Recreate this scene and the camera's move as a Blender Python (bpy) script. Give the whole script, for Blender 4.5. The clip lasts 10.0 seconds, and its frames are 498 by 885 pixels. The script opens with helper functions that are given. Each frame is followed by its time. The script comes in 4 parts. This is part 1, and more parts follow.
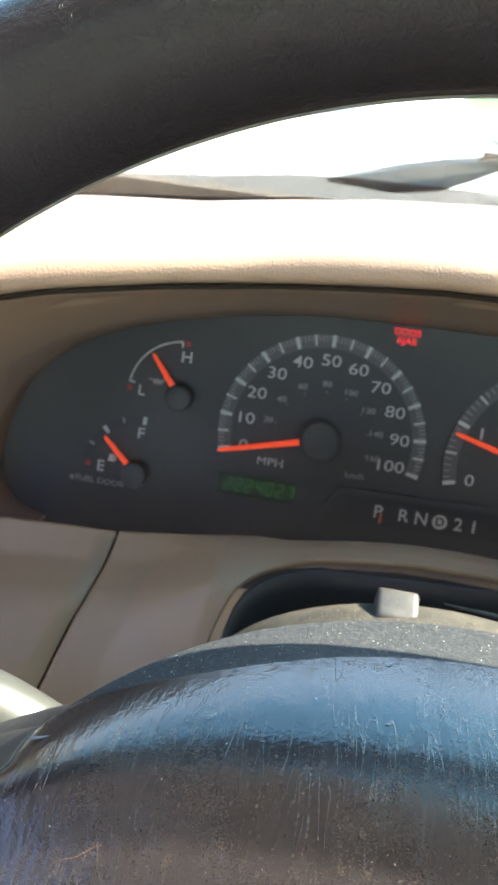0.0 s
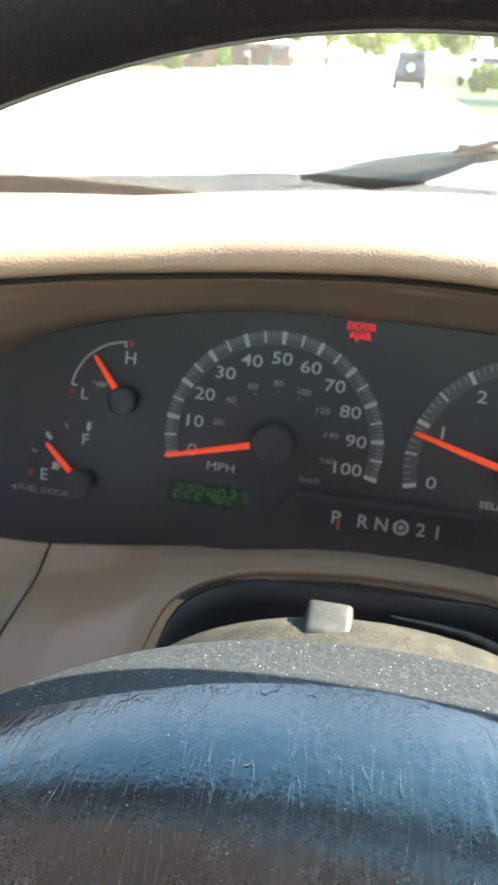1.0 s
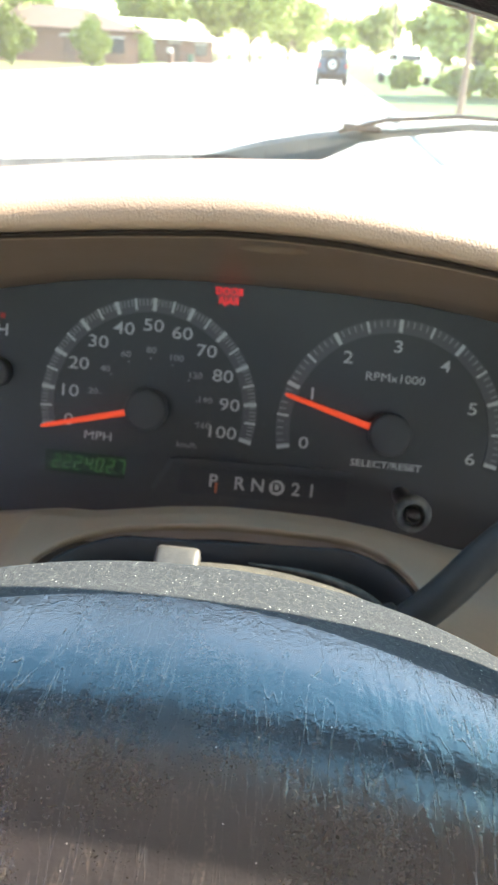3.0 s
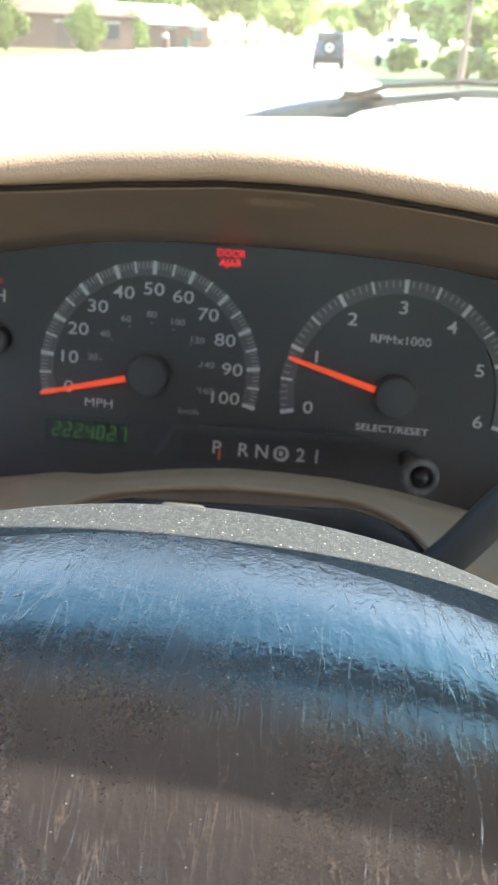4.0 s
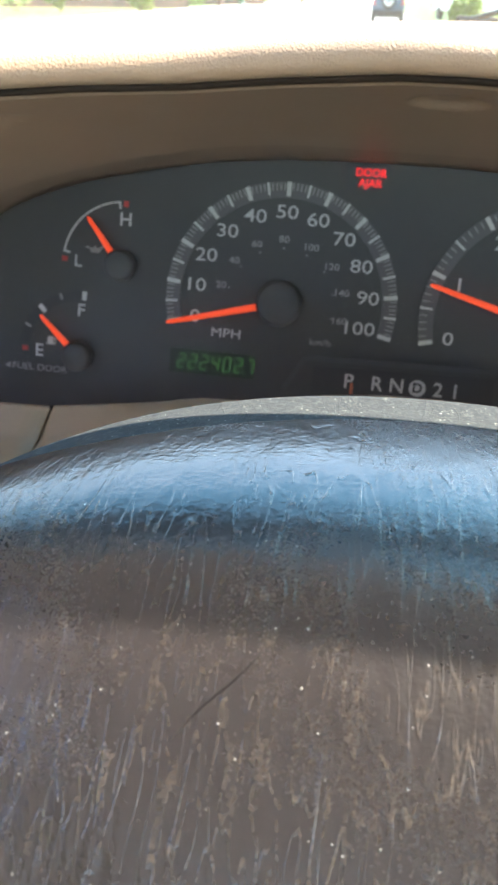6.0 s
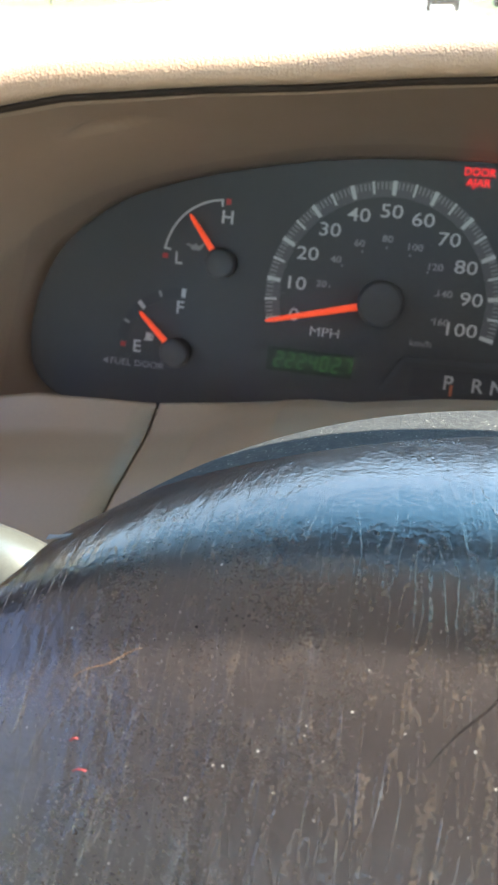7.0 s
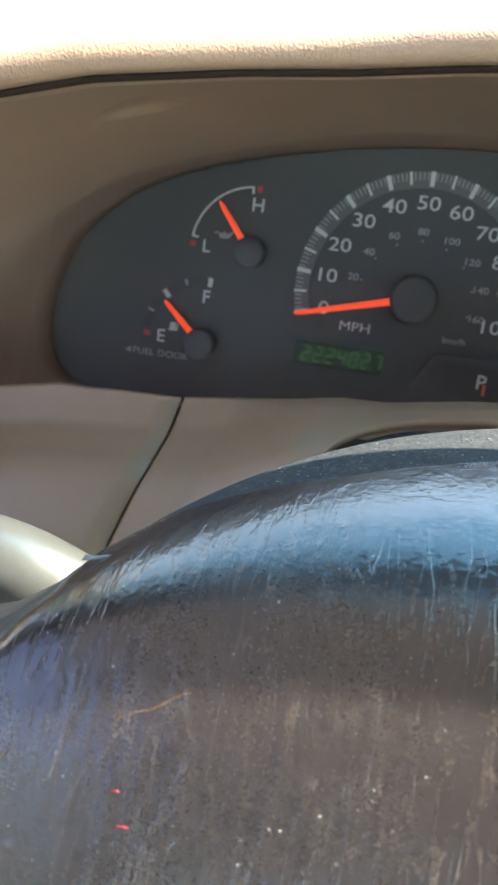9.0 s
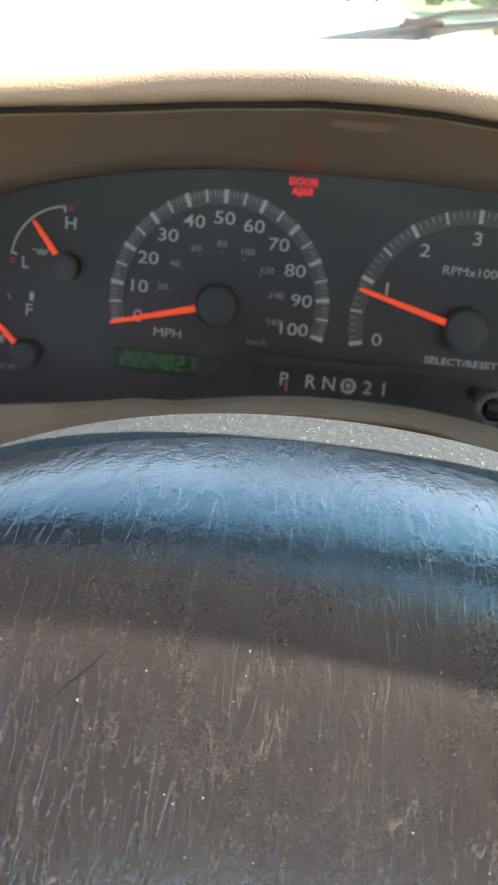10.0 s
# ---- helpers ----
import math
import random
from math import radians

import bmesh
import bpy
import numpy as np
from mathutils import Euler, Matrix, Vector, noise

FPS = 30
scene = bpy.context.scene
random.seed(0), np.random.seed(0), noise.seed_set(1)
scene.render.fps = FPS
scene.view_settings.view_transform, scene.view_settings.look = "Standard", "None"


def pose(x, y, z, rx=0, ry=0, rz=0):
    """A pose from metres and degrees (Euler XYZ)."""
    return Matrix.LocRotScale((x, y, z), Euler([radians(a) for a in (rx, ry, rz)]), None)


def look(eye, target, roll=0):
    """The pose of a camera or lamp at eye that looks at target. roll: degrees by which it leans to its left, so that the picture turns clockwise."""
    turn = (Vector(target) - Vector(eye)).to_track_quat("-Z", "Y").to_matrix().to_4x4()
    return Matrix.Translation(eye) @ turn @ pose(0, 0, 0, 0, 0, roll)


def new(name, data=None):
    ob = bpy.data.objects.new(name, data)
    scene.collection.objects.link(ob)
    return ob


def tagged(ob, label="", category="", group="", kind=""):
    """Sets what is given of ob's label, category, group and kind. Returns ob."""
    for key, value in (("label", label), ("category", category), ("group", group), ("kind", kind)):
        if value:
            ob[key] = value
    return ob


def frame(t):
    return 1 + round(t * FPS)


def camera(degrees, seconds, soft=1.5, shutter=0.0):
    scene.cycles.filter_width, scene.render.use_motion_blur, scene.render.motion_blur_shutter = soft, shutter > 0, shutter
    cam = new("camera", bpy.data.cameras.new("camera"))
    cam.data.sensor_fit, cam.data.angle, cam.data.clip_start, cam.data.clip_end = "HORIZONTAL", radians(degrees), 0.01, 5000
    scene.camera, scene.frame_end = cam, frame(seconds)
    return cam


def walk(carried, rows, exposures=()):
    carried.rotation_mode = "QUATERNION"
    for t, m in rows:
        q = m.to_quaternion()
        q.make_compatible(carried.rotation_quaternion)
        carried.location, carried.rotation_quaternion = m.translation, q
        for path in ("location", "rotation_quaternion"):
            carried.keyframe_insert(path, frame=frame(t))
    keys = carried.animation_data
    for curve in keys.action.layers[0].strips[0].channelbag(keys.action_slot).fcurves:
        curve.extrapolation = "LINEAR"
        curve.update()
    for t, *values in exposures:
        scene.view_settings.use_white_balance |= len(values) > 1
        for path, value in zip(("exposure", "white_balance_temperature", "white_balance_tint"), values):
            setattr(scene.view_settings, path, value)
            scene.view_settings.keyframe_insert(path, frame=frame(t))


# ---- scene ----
cam = camera(34.5, 10.0, 2.4)
cam.data.dof.use_dof, cam.data.dof.focus_distance, cam.data.dof.aperture_fstop = True, 0.142, 72.0
PATH = [
    (0, (0.006, -0.001, 1.403), (-0.202, 1.78, 0.517), 6.2),
    (0.5, (0.023, 0.012, 1.391), (-0.195, 1.8, 0.522), 5.2),
    (1, (0.032, 0.022, 1.393), (-0.202, 1.81, 0.528), 4.8),
    (1.5, (0.049, 0.018, 1.389), (-0.182, 1.809, 0.529), 4.5),
    (2, (0.058, 0.015, 1.387), (-0.138, 1.81, 0.527), 4.3),
    (2.5, (0.064, 0.015, 1.389), (-0.066, 1.815, 0.528), 4.6),
    (3.8, (0.06, 0.011, 1.373), (0.014, 1.819, 0.518), 5.1),
    (4, (0.062, 0.015, 1.372), (-0.014, 1.807, 0.485), 4.3),
    (4.5, (0.063, 0.015, 1.356), (-0.028, 1.792, 0.444), 3.4),
    (5, (0.059, 0.015, 1.355), (-0.049, 1.78, 0.42), 2.8),
    (5.5, (0.048, 0.016, 1.351), (-0.09, 1.771, 0.401), 2.5),
    (5.7, (0.038, 0.019, 1.35), (-0.123, 1.767, 0.392), 2.9),
    (6.8, (0.007, 0.019, 1.351), (-0.256, 1.735, 0.358), 3.0),
    (7, (0.002, 0.017, 1.352), (-0.29, 1.727, 0.357), 2.9),
    (7.5, (-0.007, 0.014, 1.35), (-0.343, 1.715, 0.353), 2.9),
    (8, (-0.014, 0.019, 1.345), (-0.385, 1.708, 0.341), 2.8),
    (8.5, (-0.018, 0.03, 1.339), (-0.386, 1.711, 0.32), 3.1),
    (9, (-0.006, 0.026, 1.351), (-0.318, 1.712, 0.322), 4.1),
    (9.5, (0.01, 0.016, 1.36), (-0.22, 1.719, 0.337), 5.3),
    (10, (0.043, 0.007, 1.366), (-0.079, 1.73, 0.358), 4.4),
]
EXPOSURES = [(0.0, 3.32, 7400, 6), (2.5, 3.32, 7400, 6), (4.5, 3.42, 7400, 6), (5.5, 3.52, 7400, 6), (8.5, 3.57, 7400, 6), (9.2, 3.47, 7400, 6), (10.0, 3.32, 7400, 6)]
walk(cam, [(t, look(eye, target, roll)) for t, eye, target, roll in PATH], EXPOSURES)
# ---- world, sun, exposure ----
TO_SUN = Vector((0.678, 0.331, 0.656)).normalized()
world = bpy.data.worlds.new("world")
scene.world = world
world.use_nodes = True
_n = world.node_tree.nodes
_sky = _n.new("ShaderNodeTexSky")
_sky.sky_type = "NISHITA"
_sky.sun_disc = False
_sky.sun_elevation = math.asin(TO_SUN.z)
_sky.sun_rotation = math.atan2(TO_SUN.x, TO_SUN.y)
_sky.air_density, _sky.dust_density = 1.0, 0.6
world.node_tree.links.new(_sky.outputs[0], _n["Background"].inputs[0])
_n["Background"].inputs[1].default_value = 0.15
sun = new("sun", bpy.data.lights.new("sun", "SUN"))
sun.data.energy, sun.data.angle, sun.data.color = 3.1, radians(0.55), (1.0, 0.95, 0.87)
sun.matrix_world = look(TO_SUN * 30, (0, 0, 0))

# ---- materials ----


def nodes_of(name):
    m = bpy.data.materials.new(name)
    m.use_nodes = True
    t = m.node_tree
    return m, t, t.nodes["Principled BSDF"]


def mat(name, col, rough=0.5, vary=0.12, grain=400.0, coarse=25.0, bump=0.0, bump_scale=None, metal=0.0,
        spec=0.5, wear=None, wear_amount=0.0, wear_scale=60.0, per_object=0.0, bump_dist=0.0004, kind="noise", speck=None):
    """Base colour with variation at two scales, optional relief, dust or wear as a second colour."""
    m, t, b = nodes_of(name)
    N, L = t.nodes, t.links
    co = N.new("ShaderNodeTexCoord")

    def noise_tex(scale, detail=4.0):
        n = N.new("ShaderNodeTexNoise")
        n.inputs["Scale"].default_value, n.inputs["Detail"].default_value = scale, detail
        L.new(co.outputs["Object"], n.inputs["Vector"])
        return n

    fine, big = noise_tex(grain), noise_tex(coarse)
    add = N.new("ShaderNodeMath"); add.operation = "ADD"
    L.new(fine.outputs[0], add.inputs[0]); L.new(big.outputs[0], add.inputs[1])
    ramp = N.new("ShaderNodeMapRange")
    ramp.inputs["From Min"].default_value, ramp.inputs["From Max"].default_value = 0.6, 1.4
    ramp.inputs["To Min"].default_value, ramp.inputs["To Max"].default_value = 1 - vary, 1 + vary
    L.new(add.outputs[0], ramp.inputs["Value"])
    mul = N.new("ShaderNodeVectorMath"); mul.operation = "SCALE"
    mul.inputs[0].default_value = col
    L.new(ramp.outputs[0], mul.inputs["Scale"])
    out = mul.outputs[0]
    if per_object:
        info = N.new("ShaderNodeObjectInfo")
        r2 = N.new("ShaderNodeMapRange")
        r2.inputs["To Min"].default_value, r2.inputs["To Max"].default_value = 1 - per_object, 1 + per_object
        L.new(info.outputs["Random"], r2.inputs["Value"])
        mul2 = N.new("ShaderNodeVectorMath"); mul2.operation = "SCALE"
        L.new(out, mul2.inputs[0]); L.new(r2.outputs[0], mul2.inputs["Scale"])
        out = mul2.outputs[0]
    if wear:
        wn = noise_tex(wear_scale, 8.0)
        wr = N.new("ShaderNodeMapRange")
        wr.inputs["From Min"].default_value, wr.inputs["From Max"].default_value = 0.42, 0.66
        wr.inputs["To Max"].default_value = wear_amount
        L.new(wn.outputs[0], wr.inputs["Value"])
        mix = N.new("ShaderNodeMix"); mix.data_type = "RGBA"
        mix.inputs["B"].default_value = (*wear, 1)
        L.new(wr.outputs[0], mix.inputs["Factor"]); L.new(out, mix.inputs["A"])
        out = mix.outputs["Result"]
    if speck:
        sv = N.new("ShaderNodeTexVoronoi")
        sv.inputs["Scale"].default_value = speck[1]
        L.new(co.outputs["Object"], sv.inputs["Vector"])
        sr = N.new("ShaderNodeMapRange")
        sr.inputs["From Min"].default_value, sr.inputs["From Max"].default_value = speck[2], speck[2] * 0.5
        L.new(sv.outputs["Distance"], sr.inputs["Value"])
        mix = N.new("ShaderNodeMix"); mix.data_type = "RGBA"
        mix.inputs["B"].default_value = (*speck[0], 1)
        L.new(sr.outputs[0], mix.inputs["Factor"]); L.new(out, mix.inputs["A"])
        out = mix.outputs["Result"]
    L.new(out, b.inputs["Base Color"])
    rr = N.new("ShaderNodeMapRange")
    rr.inputs["From Min"].default_value, rr.inputs["From Max"].default_value = 0.3, 0.7
    rr.inputs["To Min"].default_value, rr.inputs["To Max"].default_value = max(0, rough - 0.07), min(1, rough + 0.07)
    L.new(big.outputs[0], rr.inputs["Value"]); L.new(rr.outputs[0], b.inputs["Roughness"])
    b.inputs["Metallic"].default_value = metal
    b.inputs["Specular IOR Level"].default_value = spec
    if bump:
        if kind == "noise":
            bt = noise_tex(bump_scale or grain, 3.0).outputs[0]
        else:
            v = N.new("ShaderNodeTexVoronoi")
            v.feature = "SMOOTH_F1" if kind == "cells" else "DISTANCE_TO_EDGE"
            v.inputs["Scale"].default_value = bump_scale or grain
            warp = noise_tex((bump_scale or grain) * 0.5, 2.0)
            vm = N.new("ShaderNodeVectorMath"); vm.operation = "MULTIPLY_ADD"
            vm.inputs[1].default_value = (0.6 / (bump_scale or grain),) * 3
            L.new(warp.outputs["Color"], vm.inputs[0]); L.new(co.outputs["Object"], vm.inputs[2])
            L.new(vm.outputs[0], v.inputs["Vector"])
            bt = v.outputs["Distance"]
        bp = N.new("ShaderNodeBump")
        bp.inputs["Strength"].default_value, bp.inputs["Distance"].default_value = bump, bump_dist
        L.new(bt, bp.inputs["Height"]); L.new(bp.outputs[0], b.inputs["Normal"])
    return m


def glow(name, col, strength, base=(0.02, 0.02, 0.02)):
    m, t, b = nodes_of(name)
    b.inputs["Base Color"].default_value = (*base, 1)
    b.inputs["Emission Color"].default_value = (*col, 1)
    b.inputs["Emission Strength"].default_value = strength
    return m


def clear_pane(name, tint, gloss=0.05, rough=0.0, film=0.0):
    """Thin clear sheet: straight-through light with a Fresnel sheen, and an added pale film that imitates haze."""
    m, t, b = nodes_of(name)
    N, L = t.nodes, t.links
    tr, gl, fr, mx = N.new("ShaderNodeBsdfTransparent"), N.new("ShaderNodeBsdfGlossy"), N.new("ShaderNodeFresnel"), N.new("ShaderNodeMixShader")
    tr.inputs[0].default_value = (*tint, 1)
    gl.inputs["Roughness"].default_value = rough
    fr.inputs["IOR"].default_value = 1.0 + gloss * 10
    L.new(fr.outputs[0], mx.inputs[0]); L.new(tr.outputs[0], mx.inputs[1]); L.new(gl.outputs[0], mx.inputs[2])
    out = mx.outputs[0]
    # pale translucent layer standing in for the hazy glare outside
    if film:
        dust, mf, nz, rg = N.new("ShaderNodeBsdfTranslucent"), N.new("ShaderNodeMixShader"), N.new("ShaderNodeTexNoise"), N.new("ShaderNodeMapRange")
        dust.inputs[0].default_value = (0.80, 0.76, 0.68, 1)
        nz.inputs["Scale"].default_value, nz.inputs["Detail"].default_value = 9.0, 6.0
        rg.inputs["To Min"].default_value, rg.inputs["To Max"].default_value = film * 0.4, film * 1.6
        L.new(nz.outputs[0], rg.inputs["Value"]); L.new(rg.outputs[0], mf.inputs[0])
        L.new(out, mf.inputs[1]); L.new(dust.outputs[0], mf.inputs[2])
        out = mf.outputs[0]
    L.new(out, N["Material Output"].inputs[0])
    return m


M_PAD = mat("tan_grained_vinyl", (0.31, 0.212, 0.152), 0.55, 0.06, 900, 12, 0.7, 1350, kind="cells", bump_dist=0.0003)
M_TRIM = mat("taupe_plastic", (0.185, 0.132, 0.098), 0.5, 0.05, 900, 15, 0.25, 1500, kind="cells", bump_dist=0.00015)
M_PANEL = mat("beige_plastic", (0.215, 0.158, 0.110), 0.43, 0.05, 900, 15, 0.2, 1500, kind="cells", bump_dist=0.00015, spec=0.5)
M_FACE = mat("cluster_face_black", (0.035, 0.0355, 0.038), 0.6, 0.1, 300, 20)
M_RING = mat("dial_ring_grey", (0.078, 0.078, 0.081), 0.6, 0.05)
M_MARK = mat("dial_print_white", (0.42, 0.42, 0.42), 0.6, 0.04)
M_MARK_DIM = mat("dial_print_grey", (0.22, 0.22, 0.225), 0.6, 0.04)
M_MARK_DARK = mat("dial_print_dark", (0.026, 0.027, 0.031), 0.6, 0.04)
M_RED = mat("dial_print_red", (0.35, 0.03, 0.03), 0.6, 0.05)
# weak emission brightens the needles, which are not lamps
M_NEEDLE = glow("needle_orange_glow", (1.0, 0.075, 0.02), 0.05, (0.75, 0.085, 0.035))
M_HUBCAP = mat("needle_hub_grey", (0.045, 0.046, 0.05), 0.55, 0.05)
M_LED_RED = glow("warning_lamp_red", (1.0, 0.012, 0.02), 0.14)
M_LED_GREEN = glow("odometer_green", (0.10, 0.42, 0.09), 0.022)
M_LED_DIM = mat("odometer_window_green", (0.006, 0.018, 0.008), 0.5, 0.2)
M_BOOT = mat("column_boot_black", (0.018, 0.02, 0.024), 0.6, 0.2, 300, 30)
M_SHROUD = mat("dusty_column_plastic", (0.030, 0.0285, 0.024), 0.85, 0.3, 1100, 60, 0.8, 1300, wear=(0.066, 0.060, 0.045), wear_amount=0.7, wear_scale=180, speck=((0.30, 0.27, 0.20), 900, 0.13))
M_KNOB = mat("grey_switch_plastic", (0.05, 0.047, 0.044), 0.40, 0.08, 500, 60, 0.15, 1500, wear=(0.13, 0.12, 0.105), wear_amount=0.45, wear_scale=200, speck=((0.4, 0.36, 0.3), 420, 0.07))
M_LEVER = mat("dark_lever_plastic", (0.028, 0.029, 0.029), 0.55, 0.1, 600, 40, 0.2, 900, spec=0.3)
M_STALK = mat("grey_metallic_plastic", (0.125, 0.134, 0.130), 0.34, 0.2, 2400, 30, 0.12, 2600, metal=0.55)
M_FLANGE = mat("dusty_flange_grey", (0.055, 0.053, 0.047), 0.75, 0.25, 900, 60, 0.4, 1200, wear=(0.13, 0.12, 0.10), wear_amount=0.6, wear_scale=250)
M_RUBBER = mat("black_rubber", (0.015, 0.015, 0.017), 0.7, 0.2, 200, 20)


def wheel_leather(name, col, rough, dust, dust_amount, relief=0.3, lit_dust=0.0, veins=0.0, specks=1.0, gloss=1.0):
    """Dark grained vinyl: pebbled relief, long creases holding dust, a matt dust strip painted as the sunlit upper
    edge, bright specks.
    """
    m, t, b = nodes_of(name)
    N, L = t.nodes, t.links
    co = N.new("ShaderNodeTexCoord")

    def stretched(k):
        st = N.new("ShaderNodeMapping")
        st.inputs["Scale"].default_value = (1.0, k, k)
        L.new(co.outputs["Object"], st.inputs["Vector"])
        return st.outputs[0]

    def nt(scale, detail, src, dist=0.0):
        n = N.new("ShaderNodeTexNoise")
        n.inputs["Scale"].default_value, n.inputs["Detail"].default_value, n.inputs["Distortion"].default_value = scale, detail, dist
        L.new(src, n.inputs["Vector"])
        return n.outputs[0]

    def rng(src, a, c, lo=0.0, hi=1.0):
        r = N.new("ShaderNodeMapRange")
        r.inputs["From Min"].default_value, r.inputs["From Max"].default_value = a, c
        r.inputs["To Min"].default_value, r.inputs["To Max"].default_value = lo, hi
        L.new(src, r.inputs["Value"])
        return r.outputs[0]

    def op(kind, a, c):
        o = N.new("ShaderNodeMath"); o.operation = kind
        for k, v in enumerate((a, c)):
            if isinstance(v, (int, float)):
                o.inputs[k].default_value = v
            else:
                L.new(v, o.inputs[k])
        return o.outputs[0]

    def blend(fac, a, c):
        x = N.new("ShaderNodeMix"); x.data_type = "RGBA"
        L.new(fac, x.inputs["Factor"])
        for k, v in (("A", a), ("B", c)):
            if isinstance(v, tuple):
                x.inputs[k].default_value = (*v, 1)
            else:
                L.new(v, x.inputs[k])
        return x.outputs["Result"]

    def dots(scale, size, share):
        """Scattered specks of uneven size and strength."""
        v = N.new("ShaderNodeTexVoronoi")
        v.inputs["Scale"].default_value = scale
        w = N.new("ShaderNodeVectorMath"); w.operation = "MULTIPLY_ADD"
        nz = N.new("ShaderNodeTexNoise"); nz.inputs["Scale"].default_value = scale * 2.5
        L.new(co.outputs["Object"], nz.inputs["Vector"]); L.new(nz.outputs["Color"], w.inputs[0])
        w.inputs[1].default_value = (0.35 / scale,) * 3
        L.new(co.outputs["Object"], w.inputs[2]); L.new(w.outputs[0], v.inputs["Vector"])
        sp = N.new("ShaderNodeSeparateColor"); L.new(v.outputs["Color"], sp.inputs[0])
        on = rng(sp.outputs[0], share, 1.0)
        return op("MULTIPLY", rng(op("DIVIDE", v.outputs["Distance"], op("ADD", on, 0.25)), size, size * 0.45), op("MINIMUM", op("MULTIPLY", on, 6.0), 1.0))

    obj = co.outputs["Object"]
    long_way, some_way = (stretched(0.16), stretched(0.38)) if lit_dust else (obj, obj)

    def threads(scale, detail, src, width, dist=0.6):
        """Thin wandering lines, long in the stretched direction."""
        n = nt(scale, detail, src, dist)
        return rng(op("ABSOLUTE", op("SUBTRACT", n, 0.5), 0.0), width, 0.0)

    def pebbles(scale, src):
        """Small soft cushions with pinched edges."""
        v = N.new("ShaderNodeTexVoronoi")
        v.feature = "SMOOTH_F1"
        v.inputs["Scale"].default_value, v.inputs["Smoothness"].default_value = scale, 0.35
        w = N.new("ShaderNodeVectorMath"); w.operation = "MULTIPLY_ADD"
        nz = N.new("ShaderNodeTexNoise"); nz.inputs["Scale"].default_value, nz.inputs["Detail"].default_value = scale * 0.6, 3.0
        L.new(src, nz.inputs["Vector"]); L.new(nz.outputs["Color"], w.inputs[0])
        w.inputs[1].default_value = (1.1 / scale,) * 3
        L.new(src, w.inputs[2]); L.new(w.outputs[0], v.inputs["Vector"])
        return v.outputs["Distance"]

    patch = rng(nt(70, 3, obj), 0.38, 0.64)
    broken = rng(nt(260, 3, obj), 0.42, 0.62)
    crease = op("MULTIPLY", op("MAXIMUM", threads(300, 1.5, long_way, 0.018, 0.1), op("MULTIPLY", threads(640, 1.5, long_way, 0.028, 0.1), 0.6)), op("ADD", op("MULTIPLY", op("MULTIPLY", patch, broken), 0.75), 0.25))
    cushion = pebbles(1300, some_way)
    fuzz = nt(2600, 3, obj)
    soft_noise = nt(30, 3, obj)
    film = op("ADD", op("MULTIPLY", nt(900, 5, some_way, 0.3), 0.6), op("MULTIPLY", nt(95, 5, obj), 0.25))
    base = blend(rng(film, 0.34, 0.55, dust_amount * 0.85, dust_amount * 1.05), col, dust)
    if veins:
        crumbs = rng(nt(1700, 2, obj), 0.38, 0.66)
        base = blend(op("MULTIPLY", op("MULTIPLY", crease, crumbs), veins), base, dust)
    sp = dots(820, 0.115, 0.72)
    if lit_dust:
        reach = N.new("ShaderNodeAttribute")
        reach.attribute_name = "lit_dust_reach"
        lit_mask = rng(op("ADD", reach.outputs["Fac"], op("MULTIPLY", op("SUBTRACT", nt(420, 4, obj), 0.5), 0.0016)), -0.0002, 0.0006)
        sp = op("ADD", sp, op("MULTIPLY", op("MULTIPLY", dots(1100, 0.20, 0.70), lit_mask), 0.8))
    base = blend(op("MULTIPLY", sp, specks), base, (0.46, 0.44, 0.42))
    L.new(base, b.inputs["Base Color"])
    b.inputs["Specular IOR Level"].default_value = gloss
    L.new(rng(op("ADD", soft_noise, op("MULTIPLY", op("SUBTRACT", fuzz, 0.5), 0.5)), 0.3, 0.7, rough - 0.05, rough + 0.07), b.inputs["Roughness"])
    h = op("ADD", op("MULTIPLY", cushion, -0.22 if not lit_dust else -0.05), op("MULTIPLY", nt(430, 1.0, some_way, 0.15), 0.85))
    h = op("ADD", h, op("MULTIPLY", nt(1100, 1.0, obj), 0.30))
    h = op("ADD", h, op("MULTIPLY", nt(560, 1.0, long_way, 0.1), 0.40))
    h = op("ADD", h, op("ADD", op("MULTIPLY", crease, 0.45), op("MULTIPLY", sp, 0.30)))
    bp = N.new("ShaderNodeBump")
    bp.inputs["Strength"].default_value, bp.inputs["Distance"].default_value = relief, 0.0004
    L.new(h, bp.inputs["Height"]); L.new(bp.outputs[0], b.inputs["Normal"])
    # matt dust colour also paints the sunlit strip beyond the rim's shadow
    if lit_dust:
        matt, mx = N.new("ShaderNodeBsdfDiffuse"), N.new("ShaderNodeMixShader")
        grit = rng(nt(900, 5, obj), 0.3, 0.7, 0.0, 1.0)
        lit_powder = blend(grit, (0.035, 0.039, 0.044), (0.047, 0.052, 0.058))
        lit_powder = blend(op("MULTIPLY", threads(420, 4, obj, 0.03, 1.0), 0.5), lit_powder, (0.10, 0.108, 0.106))
        L.new(blend(op("MULTIPLY", sp, specks), lit_powder, (0.42, 0.42, 0.40)), matt.inputs["Color"])
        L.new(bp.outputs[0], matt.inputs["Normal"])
        L.new(op("MULTIPLY", lit_mask, lit_dust), mx.inputs[0])
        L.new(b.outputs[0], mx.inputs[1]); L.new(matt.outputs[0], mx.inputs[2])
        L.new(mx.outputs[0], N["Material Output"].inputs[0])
    return m


